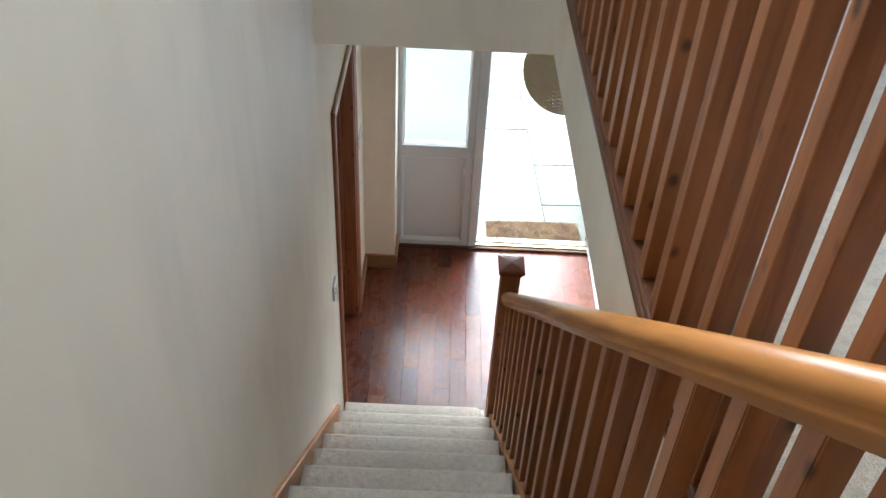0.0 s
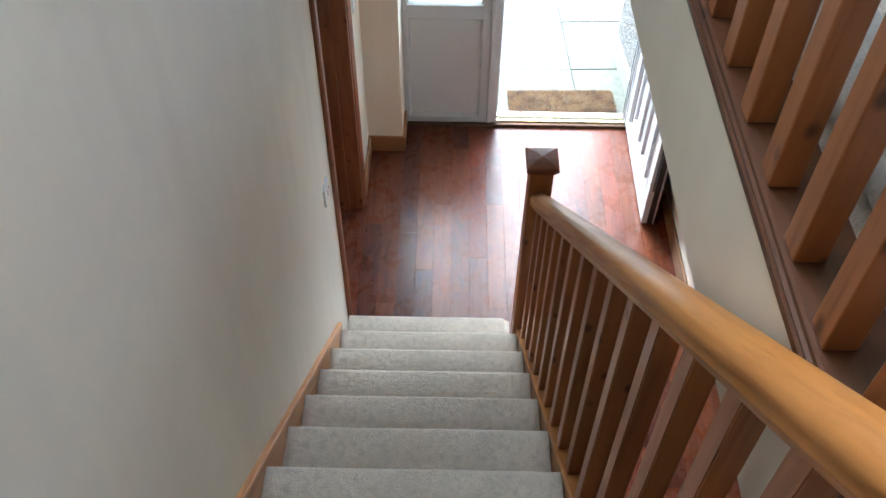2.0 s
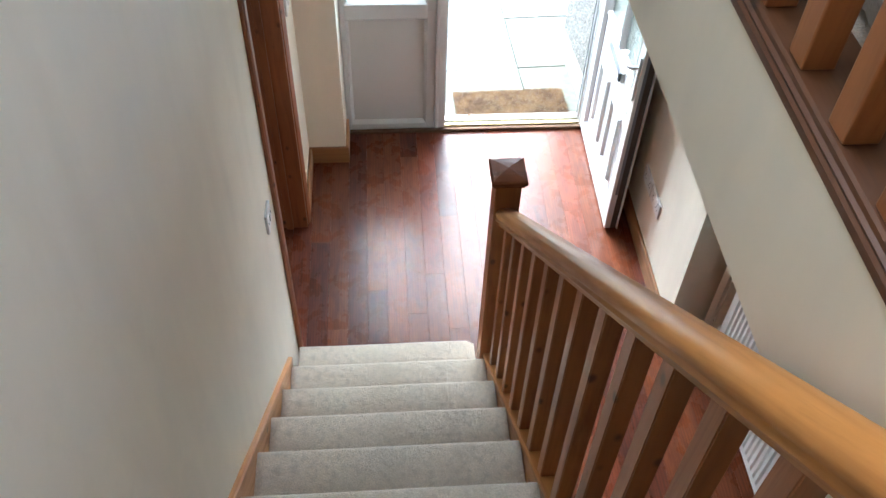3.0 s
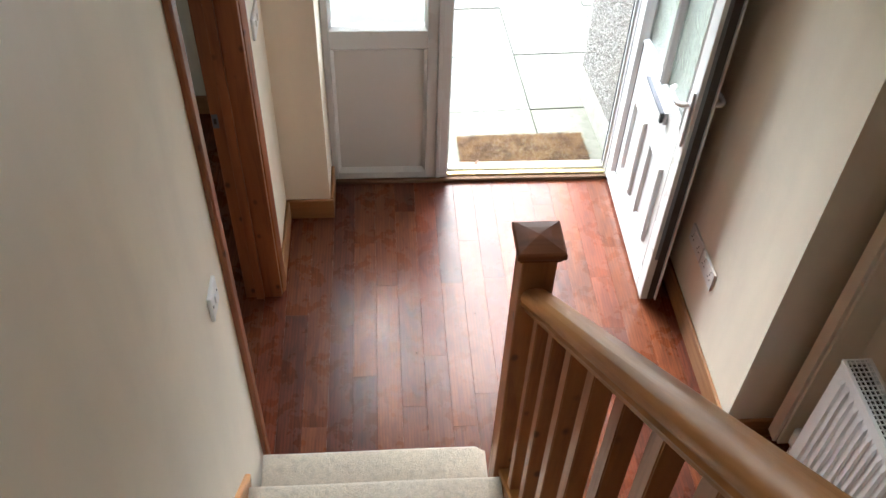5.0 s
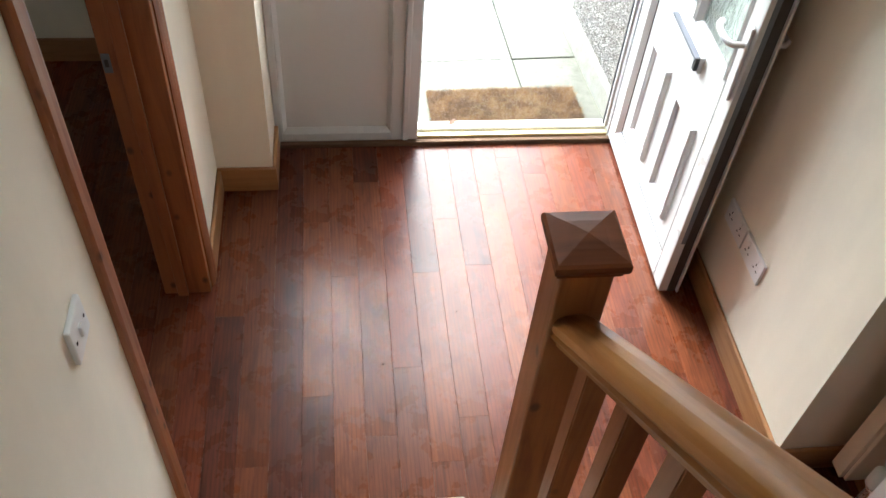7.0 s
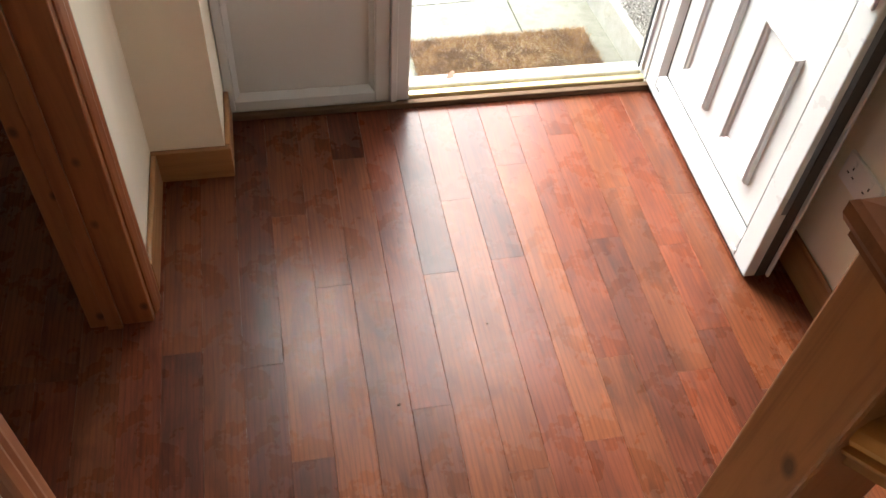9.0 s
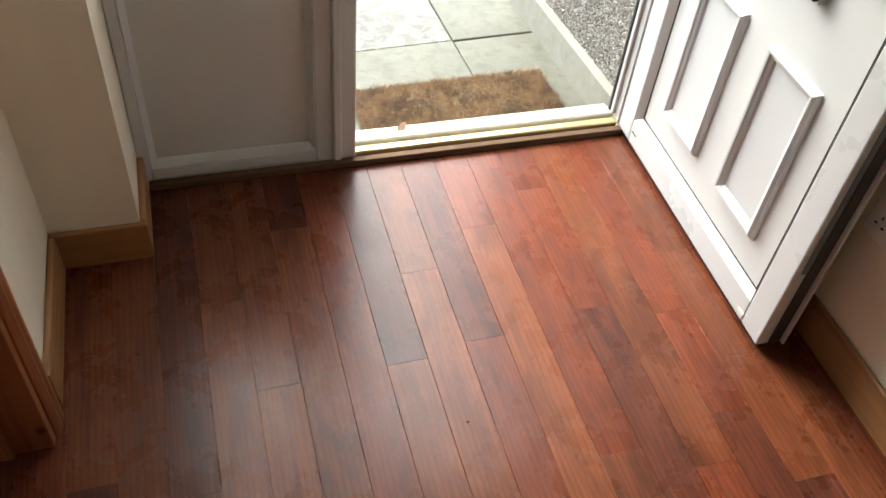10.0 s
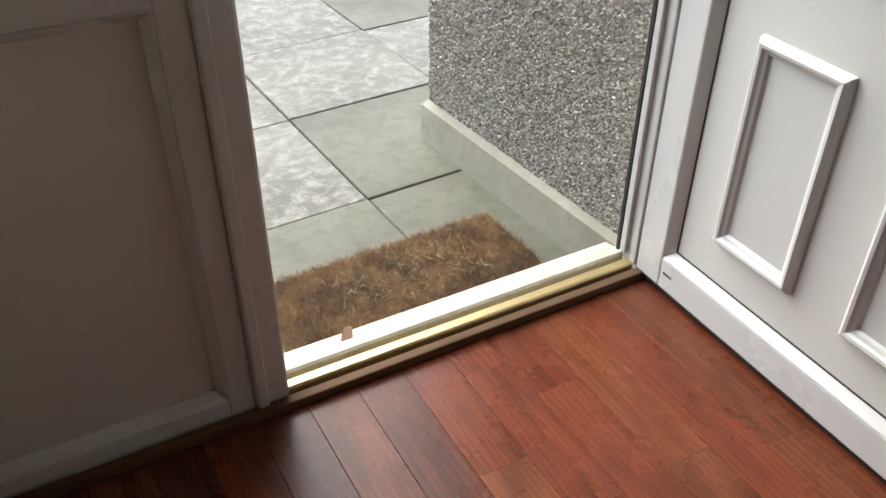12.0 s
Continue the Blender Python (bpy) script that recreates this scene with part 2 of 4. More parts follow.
M_CHROME = metal("polished_latch", (0.75, 0.74, 0.72), 0.2, (0.4, 0.38, 0.35))
M_HANDLE = plastic("white_painted_handle", (0.80, 0.80, 0.80), 0.25, 0.02)
M_CILL = stone_mat("painted_cill", (0.60, 0.58, 0.48), (0.46, 0.42, 0.30), 0.15, 0.6)
M_GLASS = glass_mat("figured_glass", 0.5, (0.62, 0.65, 0.63), 40.0)
M_GLASS_PAT = glass_mat("patterned_glass", 0.9, (0.86, 0.95, 0.88))
M_SLAB = stone_mat("concrete_slab", (0.150, 0.143, 0.118), (0.315, 0.306, 0.266))
M_SLAB_DAMP = stone_mat("mossy_concrete_slab", (0.135, 0.132, 0.102), (0.085, 0.090, 0.058))
M_JOINT = stone_mat("dark_joint_sand", (0.085, 0.075, 0.055), (0.06, 0.07, 0.035))
M_PLINTH = stone_mat("cement_plinth", (0.27, 0.255, 0.21), (0.21, 0.20, 0.145), 0.3)
M_RENDER = stone_mat("grey_render", (0.20, 0.19, 0.17), (0.155, 0.147, 0.13), 0.5)
M_PEBBLE = island_mat("pebbles", [(0.0, (0.18, 0.165, 0.14)), (0.4, (0.275, 0.257, 0.226)), (0.85, (0.37, 0.347, 0.31)), (1.0, (0.55, 0.52, 0.47))])
M_COIR = island_mat("coir_fibres", [(0.0, (0.11, 0.056, 0.022)), (0.5, (0.235, 0.132, 0.050)), (0.9, (0.33, 0.205, 0.082)), (1.0, (0.50, 0.38, 0.21))], 0.9, patch=0.65)
M_COIR_BASE = carpet_mat("coir_base", (0.15, 0.072, 0.030))
M_STRAW = island_mat("straw", [(0.0, (0.30, 0.23, 0.11)), (1.0, (0.52, 0.44, 0.25))], 0.8)
M_RATTAN = island_mat("woven_cane", [(0.0, (0.66, 0.60, 0.48)), (1.0, (0.82, 0.76, 0.64))], 0.7)
for node_tree in (M_RATTAN.node_tree,):
    tr, mx = node_tree.nodes.new("ShaderNodeBsdfTranslucent"), node_tree.nodes.new("ShaderNodeMixShader")
    tr.inputs["Color"].default_value, mx.inputs[0].default_value = (0.90, 0.86, 0.76, 1), 0.8
    node_tree.links.new(node_tree.nodes["Principled BSDF"].outputs[0], mx.inputs[1])
    node_tree.links.new(tr.outputs[0], mx.inputs[2])
    node_tree.links.new(mx.outputs[0], node_tree.nodes["Material Output"].inputs["Surface"])
M_QUILT = carpet_mat("pale_fleece", (0.58, 0.55, 0.48))
M_LEAF = plastic("dry_leaf", (0.13, 0.058, 0.022), 0.7, 0.15)
M_GRASS = stone_mat("far_ground", (0.20, 0.21, 0.13), (0.12, 0.15, 0.06))


# ---- building blocks ----
def box(bm, x0, x1, y0, y1, z0, z1):
    vs = [bm.verts.new((x, y, z)) for x in (x0, x1) for y in (y0, y1) for z in (z0, z1)]
    fs = [bm.faces.new([vs[i] for i in q]) for q in ((0, 1, 3, 2), (4, 6, 7, 5), (0, 4, 5, 1), (2, 3, 7, 6), (0, 2, 6, 4), (1, 5, 7, 3))]
    return vs, fs


def bevel_all(bm, r, seg=2):
    bmesh.ops.bevel(bm, geom=list(bm.edges), offset=r, segments=seg, profile=0.5, affect="EDGES", clamp_overlap=True)
    return bm


def boxes(*specs, r=0.0, seg=2):
    bm = bmesh.new()
    for s in specs:
        box(bm, *s)
    if r:
        bevel_all(bm, r, seg)
    return bm


def mesh_of(name, bm, material, smooth=False):
    bmesh.ops.recalc_face_normals(bm, faces=list(bm.faces))
    me = bpy.data.meshes.new(name)
    bm.to_mesh(me)
    bm.free()
    me.materials.append(material)
    if smooth:
        for p in me.polygons:
            p.use_smooth = True
    return me


def part(name, bm, material, parent=None, label="", smooth=False, m=None):
    ob = new(name, mesh_of(name, bm, material, smooth))
    if parent:
        ob.parent = parent
    if m:
        ob.matrix_basis = m
    if label:
        ob["label"] = label
    return ob


def piece(name, me, parent, m):
    ob = new(name, me)
    ob.parent, ob.matrix_basis = parent, m
    return ob


def empty(name, m=None):
    ob = new(name)
    if m:
        ob.matrix_basis = m
    return ob


def structure(name, bm, material, label):
    return tagged(part(name, bm, material), label, name.split("_")[0], kind="structure")


def extrude(bm, profile, axis_from, axis_to, to3):
    """Sweep a closed 2D profile between two stations; to3(u, v, s) gives the place."""
    a = [bm.verts.new(to3(u, v, axis_from)) for u, v in profile]
    b = [bm.verts.new(to3(u, v, axis_to)) for u, v in profile]
    k = len(profile)
    for i in range(k):
        bm.faces.new((a[i], a[(i + 1) % k], b[(i + 1) % k], b[i]))
    bm.faces.new(a[::-1])
    bm.faces.new(b)


def tube(bm, points, r, sides=8):
    """A round bar along a line of points."""
    rings = []
    pts = [Vector(p) for p in points]
    for i, p in enumerate(pts):
        d = (pts[min(i + 1, len(pts) - 1)] - pts[max(i - 1, 0)]).normalized()
        u = d.orthogonal().normalized() if not rings else (rings_u - d * rings_u.dot(d)).normalized()
        rings_u = u
        w = d.cross(u)
        rings.append([bm.verts.new(p + r * (math.cos(t) * u + math.sin(t) * w)) for t in [2 * math.pi * k / sides for k in range(sides)]])
    for a, b in zip(rings, rings[1:]):
        for k in range(sides):
            bm.faces.new((a[k], a[(k + 1) % sides], b[(k + 1) % sides], b[k]))
    bm.faces.new(rings[0][::-1])
    bm.faces.new(rings[-1])


# ---- walls, ceilings and floors ----
OPEN_Y0, OPEN_Y1, OPEN_Z = 3.507, 4.325, 1.955
structure("wall_left", boxes(
    (-0.505, X_LEFT, Y_BACK, OPEN_Y0, 0, Z_TOP), (-0.505, X_LEFT, OPEN_Y1, 4.807, 0, Z_TOP),
    (-0.505, X_LEFT, OPEN_Y0, OPEN_Y1, OPEN_Z, Z_TOP)), M_CREAM, "cream painted plaster wall beside the stairs")
structure("wall_return", boxes((-0.505, -0.160, 4.807, 5.25, 0, Z_CEIL), (-0.505, -0.160, 4.807, 5.25, Z_CEIL, Z_TOP)), M_CREAM, "cream painted wall pier beside the entrance")
structure("wall_entrance", boxes((-0.160, 1.45, Y_DOOR, 5.155, 2.10, Z_TOP), (1.285, 1.45, Y_DOOR, 5.125, Z_OUT, 2.10)), M_CREAM, "cream painted wall over the entrance")
structure("wall_right", boxes((X_RIGHT, 1.45, Y_RET, Y_DOOR, 0, Z_CEIL), (1.45, 1.72, Y_RET, Y_RET + 0.12, 0, Z_CEIL)), M_CREAM, "cream painted hall wall with a corner")
structure("wall_recess", boxes((X_RECESS, 1.72, Y_BACK, Y_RET, 0, Z_CEIL)), M_CREAM, "cream painted wall behind the radiator")
structure("wall_back", boxes((-0.505, X_UP + 0.12, Y_BACK - 0.12, Y_BACK, 0, Z_TOP)), M_CREAM, "cream painted back wall")
WIN = (2.75, 4.05, 3.55, 4.65)
structure("wall_landing", boxes(
    (X_UP, X_UP + 0.12, Y_BACK, WIN[0], Z_CEIL, Z_TOP), (X_UP, X_UP + 0.12, WIN[1], 5.25, Z_CEIL, Z_TOP),
    (X_UP, X_UP + 0.12, WIN[0], WIN[1], Z_CEIL, WIN[2]), (X_UP, X_UP + 0.12, WIN[0], WIN[1], WIN[3], Z_TOP),
    (1.45, X_UP, Y_DOOR, 5.25, Z_CEIL, Z_TOP)), M_CREAM, "cream painted landing wall with an opening added for light")
structure("ceiling_upper", boxes(
    (-0.505, ROOF[0], Y_BACK - 0.12, 5.25, Z_TOP, Z_TOP + 0.1), (ROOF[1], X_UP + 0.12, Y_BACK - 0.12, 5.25, Z_TOP, Z_TOP + 0.1),
    (ROOF[0], ROOF[1], Y_BACK - 0.12, ROOF[2], Z_TOP, Z_TOP + 0.1), (ROOF[0], ROOF[1], ROOF[3], 5.25, Z_TOP, Z_TOP + 0.1)), M_CEILING, "white painted landing ceiling")
structure("ceiling_hall", boxes(
    (X_GAL + 0.075, X_RECESS, Y_BACK, Y_DOOR, Z_CEIL, Z_CEIL + 0.03), (X_LEFT, X_GAL + 0.075, Y_GAL + 0.012, Y_DOOR, Z_CEIL, Z_CEIL + 0.03)),
    M_CEILING, "white painted hall ceiling")
# edge of the first floor round the stairwell
edge_bm = boxes((X_GAL, X_GAL + 0.012, Y_BACK, Y_GAL, Z_CEIL - 0.004, 2.747))
structure("wall_stairwell_side", edge_bm, M_CREAM, "cream painted side edge of the upper floor")
structure("wall_stairwell_edge", boxes((X_LEFT, X_GAL + 0.012, Y_GAL, Y_GAL + 0.012, Z_CEIL, 2.741)),
    M_CREAM, "cream painted edge of the upper floor")
structure("floor_landing", boxes(
    (X_GAL + 0.012, X_UP, Y_BACK, Y_DOOR, Z_CEIL + 0.03, 2.747), (X_LEFT, X_GAL + 0.012, Y_GAL + 0.012, Y_DOOR, Z_CEIL + 0.03, 2.747)),
    M_CARPET, "wooden upper floor")
structure("carpet_landing", boxes(
    (X_GAL + 0.104, X_UP, Y_BACK, Y_DOOR, 2.747, 2.770), (X_LEFT, X_GAL + 0.085, Y_GAL + 0.085, Y_DOOR, 2.747, 2.770),
    (X_LEFT, X_GAL, Y_BACK, NOSE_Y - 12 * GOING - 0.02, 2.45, 2.770)), M_CARPET, "beige carpet on the upper landing")

# the side room beyond the inner doorway
# the second box is an unseen filler that keeps stray daylight out
structure("wall_room_front", boxes((-2.6, -0.505, 5.65, 5.78, 0, Z_CEIL), (-0.505, -0.40, 5.25, 5.78, -0.20, Z_CEIL)), M_CREAM, "cream painted wall of the side room")
# the window opening in this wall is unseen, added to let daylight in
structure("wall_room_side", boxes((-2.72, -2.6, 2.4, 5.78, 0, 1.3), (-2.72, -2.6, 2.4, 5.78, 1.9, Z_CEIL), (-2.72, -2.6, 2.4, 2.7, 1.3, 1.9), (-2.72, -2.6, 3.2, 5.78, 1.3, 1.9)), M_CREAM, "cream painted wall with an unseen window opening added for light")
structure("wall_room_back", boxes((-2.72, -0.505, 2.28, 2.4, 0, Z_CEIL)), M_CREAM, "cream painted back wall of the side room")
structure("ceiling_room", boxes((-2.72, -0.505, 2.28, 5.78, Z_CEIL, Z_CEIL + 0.1)), M_CEILING, "white ceiling of the side room")

SK_H = 0.112


def skirting(name, run, axis):
    """A skirting board with a rounded top edge, as one mesh; run is a box."""
    bm = boxes(run)
    top = [e for e in bm.edges if all(v.co.z > run[5] - 1e-4 for v in e.verts)]
    bmesh.ops.bevel(bm, geom=top, offset=0.007, segments=3, profile=0.5, affect="EDGES", clamp_overlap=True)
    return structure(name, bm, M_SKIRT if axis == "y" else M_SKIRT_X, "varnished oak skirting board along the wall")


skirting("baseboard_left", (X_LEFT, X_LEFT + 0.016, 4.392, 4.789, 0, SK_H), "y")
skirting("baseboard_pier", (X_LEFT, -0.144, 4.791, 4.807, 0, SK_H), "x")
skirting("baseboard_pier_side", (-0.160, -0.144, 4.809, 5.045, 0, SK_H), "y")
skirting("baseboard_right", (X_RIGHT - 0.016, X_RIGHT, Y_RET, 5.06, 0, SK_H), "y")
skirting("baseboard_corner", (X_RIGHT - 0.016, X_RECESS - 0.018, Y_RET - 0.016, Y_RET, 0, SK_H), "x")
skirting("baseboard_recess", (X_RECESS - 0.016, X_RECESS, Y_BACK, Y_RET - 0.018, 0, SK_H), "y")
skirting("baseboard_room", (-2.6, -0.51, 5.634, 5.65, 0, SK_H), "x")

# ---- inner doorway: lining and architrave ----
lining = tagged(empty("door_1", pose(-0.435, 3.9, 0)), "red-stained pine door lining of an open doorway", "door frame", kind="structure")


def under(name, bm, material, parent, origin, label="", smooth=False):
    """A part built in world places, hung under a parent that stands at origin."""
    bm.transform(Matrix.Translation(-Vector(origin)))
    return part(name, bm, material, parent, label, smooth)


DO = (-0.435, 3.9, 0)
under("jamb", boxes((-0.515, X_LEFT + 0.004, OPEN_Y1 - 0.03, OPEN_Y1, 0, OPEN_Z), r=0.003), M_LINING, lining, DO)
under("jamb", boxes((-0.515, X_LEFT + 0.004, OPEN_Y0, OPEN_Y0 + 0.03, 0, OPEN_Z), r=0.003), M_LINING, lining, DO)
under("head", boxes((-0.515, X_LEFT + 0.004, OPEN_Y0 + 0.03, OPEN_Y1 - 0.03, OPEN_Z - 0.03, OPEN_Z), r=0.003), M_LINING, lining, DO)
under("door_stop", boxes((-0.470, -0.435, OPEN_Y1 - 0.042, OPEN_Y1 - 0.03, 0, OPEN_Z - 0.03), r=0.002), M_LINING, lining, DO)
ARCH = [(0, 0), (0.062, 0), (0.062, 0.012), (0.055, 0.018), (0.040, 0.020), (0.030, 0.016), (0.020, 0.018), (0.006, 0.012), (0, 0.008)]


def architrave(y_in, way, z1):
    bm = bmesh.new()
    extrude(bm, ARCH, 0, z1, lambda u, v, s: (X_LEFT + v, y_in + way * u, s))
    return bm


under("architrave", architrave(OPEN_Y1 - 0.005, 1, OPEN_Z + 0.055), M_LINING, lining, DO)
under("architrave", architrave(OPEN_Y0 + 0.005, -1, OPEN_Z + 0.055), M_LINING, lining, DO)
bm = bmesh.new()
extrude(bm, ARCH, OPEN_Y0 - 0.055, OPEN_Y1 + 0.055, lambda u, v, s: (X_LEFT + v + 0.002, s, OPEN_Z - 0.005 + u))
under("architrave", bm, M_SKIRT, lining, DO)
under("strike_plate", boxes((-0.512, -0.490, OPEN_Y1 - 0.033, OPEN_Y1 - 0.0295, 0.925, 0.985), r=0.001), M_GREY, lining, DO, "small metal latch plate")
under("latch_hole", boxes((-0.506, -0.496, OPEN_Y1 - 0.0345, OPEN_Y1 - 0.031, 0.945, 0.968)), M_BLACK, lining, DO)

# ---- staircase ----
stairs = tagged(empty("staircase", pose(0.02, NOSE_Y, 0)), "straight staircase with beige carpet and pine strings", "staircase")
SO = (0.02, NOSE_Y, 0)
TX0, TX1 = -0.346, 0.440


def step_mesh(x0, x1, clip=0.0):
    """One carpeted tread and the riser under it, with a rounded nosing; the nose lies at y 0, the tread top at z 0."""
    bm = bmesh.new()
    r, back = 0.019, -GOING - 0.002
    prof = [(back, 0.0)]
    for k in range(9):
        a = math.pi / 2 - k * math.pi / 8
        prof.append((-r + r * math.cos(a), -r + r * math.sin(a)))
    prof += [(-r - 0.004, -2 * r - 0.003), (-r - 0.006, -RISE), (back, -RISE)]
    n_x = 24
    xs = [x0 + (x1 - x0) * i / n_x for i in range(n_x + 1)]
    rows = []
    for x in xs:
        cut = max(0.0, x - (x1 - clip)) if clip else 0.0
        rows.append([bm.verts.new((x, min(y, -cut) if y > -GOING + 0.05 else y, z + 0.0012 * math.sin(9 * x + 40 * y))) for y, z in prof])
    for a, b in zip(rows, rows[1:]):
        for i in range(len(prof) - 1):
            bm.faces.new((a[i], a[i + 1], b[i + 1], b[i]))
        bm.faces.new((a[-1], a[0], b[0], b[-1]))
    bm.faces.new(rows[0])
    bm.faces.new(rows[-1][::-1])
    return bm


step_me = mesh_of("step", step_mesh(TX0 - 0.02, TX1 - 0.02), M_CARPET, True)
for k in range(2, 14):
    piece("step", step_me, stairs, pose(0, -(k - 1) * GOING, k * RISE))
part("step", step_mesh(X_LEFT - 0.0, 0.425 - 0.02, 0.028), M_CARPET, stairs, "bottom step with a clipped corner", True, pose(0, 0, RISE))
SLOPE = RISE / GOING
ANG = math.degrees(math.atan(SLOPE))


def sloped(y_low, z_low, y_high, ang):
    """Frame of a member that climbs towards -y: local y runs up the slope. Gives the pose and the length."""
    length = (y_low - y_high) / math.cos(math.radians(ang))
    return Matrix.Translation((0, y_low, z_low)) @ pose(0, 0, 0, -ang, 0, 0) @ pose(0, 0, 0, 0, 0, 180), length


def member(name, profile, y_low, z_low, y_high, x, material, parent, origin, label="", smooth=False, ang=ANG):
    m, length = sloped(y_low, z_low, y_high, ang)
    bm = bmesh.new()
    extrude(bm, profile, 0, length, lambda u, v, s: (-u, s, v))
    ob = part(name, bm, material, parent, label, smooth, Matrix.Translation(-Vector(origin)) @ Matrix.Translation((x, 0, 0)) @ m)
    return ob


# wall string: top edge 4 cm over the nosing line
member("wall_string", [(-0.0, -0.30), (0.0, 0.0), (0.014, 0.0), (0.018, -0.004), (0.018, -0.30)], 3.20, 0.398, 0.30, X_LEFT, M_STRING, stairs, SO, "pale varnished pine string along the wall")
member("outer_string", [(-0.02, -0.30), (-0.02, -0.01), (0.02, -0.01), (0.02, -0.30)], 3.12, 0.427, 0.46, 0.465, M_STRING, stairs, SO)
# plain boarding that closes the underside
m_s, l_s = sloped(3.12, 0.427, 0.46, ANG)
bm = bmesh.new()
extrude(bm, [(-0.37, -0.31), (-0.37, -0.29), (0.41, -0.29), (0.41, -0.31)], 0, l_s, lambda u, v, s: (-u, s, v))
part("soffit", bm, M_CREAM, stairs, "", False, Matrix.Translation(-Vector(SO)) @ Matrix.Translation((0.02, 0, 0)) @ m_s)

# ---- stair balustrade ----
RAIL_X, NEWEL_Y = 0.469, 3.228
bal = tagged(empty("stair_balustrade", pose(RAIL_X, NEWEL_Y, 0)), "varnished pine stair balustrade with square spindles", "balustrade")
BO = (RAIL_X, NEWEL_Y, 0)


def newel(parent, origin, x, y, z0, z1, cap=True, size=0.088):
    h = size / 2
    bm = boxes((x - h, x + h, y - h, y + h, z0, z1), r=0.004)
    post = under("newel_post", bm, M_PINE, parent, origin)
    if cap:
        bm = bmesh.new()
        rings = [(0.046, 0.0), (0.052, 0.004), (0.052, 0.012), (0.058, 0.016), (0.060, 0.022), (0.060, 0.034), (0.056, 0.039), (0.030, 0.0455), (0.0, 0.050)]
        prev = None
        for w, dz in rings:
            if w:
                ring = [bm.verts.new((x + sx * w, y + sy * w, z1 + dz)) for sx, sy in ((-1, -1), (1, -1), (1, 1), (-1, 1))]
            else:
                ring = bm.verts.new((x, y, z1 + dz))
            if prev:
                for i in range(4):
                    j = (i + 1) % 4
                    bm.faces.new((prev[i], prev[j], ring[j], ring[i]) if w else (prev[i], prev[j], ring))
            else:
                bm.faces.new(ring[::-1])
            prev = ring
        under("newel_cap", bm, M_PINE_CAP, parent, origin, "dark pyramid cap on the newel")
    return post


newel(bal, BO, RAIL_X, NEWEL_Y, 0.0, 1.355)
newel(bal, BO, RAIL_X, 0.24, Z_UP - 0.5, 3.80)
HAND = [(-0.022, 0.0), (-0.022, 0.010), (-0.033, 0.016), (-0.036, 0.022), (-0.031, 0.026), (-0.036, 0.034), (-0.036, 0.046), (-0.030, 0.056), (-0.018, 0.063), (0.0, 0.065),
        (0.018, 0.063), (0.030, 0.056), (0.036, 0.046), (0.036, 0.034), (0.031, 0.026), (0.036, 0.022), (0.033, 0.016), (0.022, 0.010), (0.022, 0.0)]
RAIL_SLOPE = 0.868


def rail_z(y):
    """Underside of the stair handrail."""
    return 1.239 + RAIL_SLOPE * (3.106 - y)


def string_z(y):
    """Top of the base rail on the outer string."""
    return 0.458 + SLOPE * (3.106 - y)


member("handrail", HAND, 3.184, rail_z(3.184), 0.284, RAIL_X, M_PINE_LONG, bal, BO, "rounded golden pine handrail", True, math.degrees(math.atan(RAIL_SLOPE)))
member("base_rail", [(-0.030, -0.018), (-0.030, -0.004), (-0.026, 0.0), (0.026, 0.0), (0.030, -0.004), (0.030, -0.018)], 3.184, string_z(3.184), 0.284, RAIL_X, M_PINE_LONG, bal, BO)
SP = 0.0205


def stair_spindle():
    """A square spindle cut to the slope at both ends; its centre line stands at y 0."""
    bm = bmesh.new()
    h = 0.782
    vs, fs = box(bm, -SP, SP, -SP, SP, 0, h)
    for v in vs:
        v.co.z += -SLOPE * v.co.y
    bmesh.ops.bevel(bm, geom=[e for e in bm.edges if abs(e.verts[0].co.x - e.verts[1].co.x) < 1e-5 and abs(e.verts[0].co.y - e.verts[1].co.y) < 1e-5], offset=0.0025, segments=2, affect="EDGES")
    return bm


spin_me = mesh_of("spindle", stair_spindle(), M_PINE)
for k in range(20):
    y = 3.062 - 0.1397 * k
    piece("spindle", spin_me, bal, Matrix.Translation((0.0, y - NEWEL_Y, string_z(y))) @ Matrix.Diagonal((1, 1, (rail_z(y) + 0.022 - string_z(y)) / 0.782, 1)))

# ---- landing balustrade ----
GAL_X = X_GAL + 0.0345
gal = tagged(empty("landing_balustrade", pose(GAL_X, Y_GAL, Z_UP)), "varnished pine landing balustrade round the stairwell", "balustrade")
GO = (GAL_X, Y_GAL, Z_UP)
ZB = 2.778

# moulded nosing over the fascia, then a flat board under the spindles
NOSING = [(0.0, -0.031), (0.0, -0.020), (0.004, -0.016), (0.003, -0.012), (0.008, -0.009), (0.009, -0.003), (0.013, 0.0), (0.105, 0.0), (0.105, -0.031)]
bm = bmesh.new()
extrude(bm, NOSING, 0.30, Y_GAL - 0.016, lambda u, v, s: (X_GAL - 0.002 + u, s, ZB + v))
under("base_rail", bm, M_BASE, gal, GO, "dark varnished pine base rail")
under("base_rail", boxes((X_LEFT + 0.045, GAL_X + 0.053, Y_GAL - 0.014, Y_GAL + 0.075, 2.741, 2.775), r=0.006), M_BASE_X, gal, GO, "dark varnished pine base rail")
bm = bmesh.new()
extrude(bm, HAND, 0.30, Y_GAL + 0.03, lambda u, v, s: (GAL_X + u, s, 3.655 + v))
under("handrail", bm, M_PINE_LONG, gal, GO, "rounded pine handrail of the landing")
bm = bmesh.new()
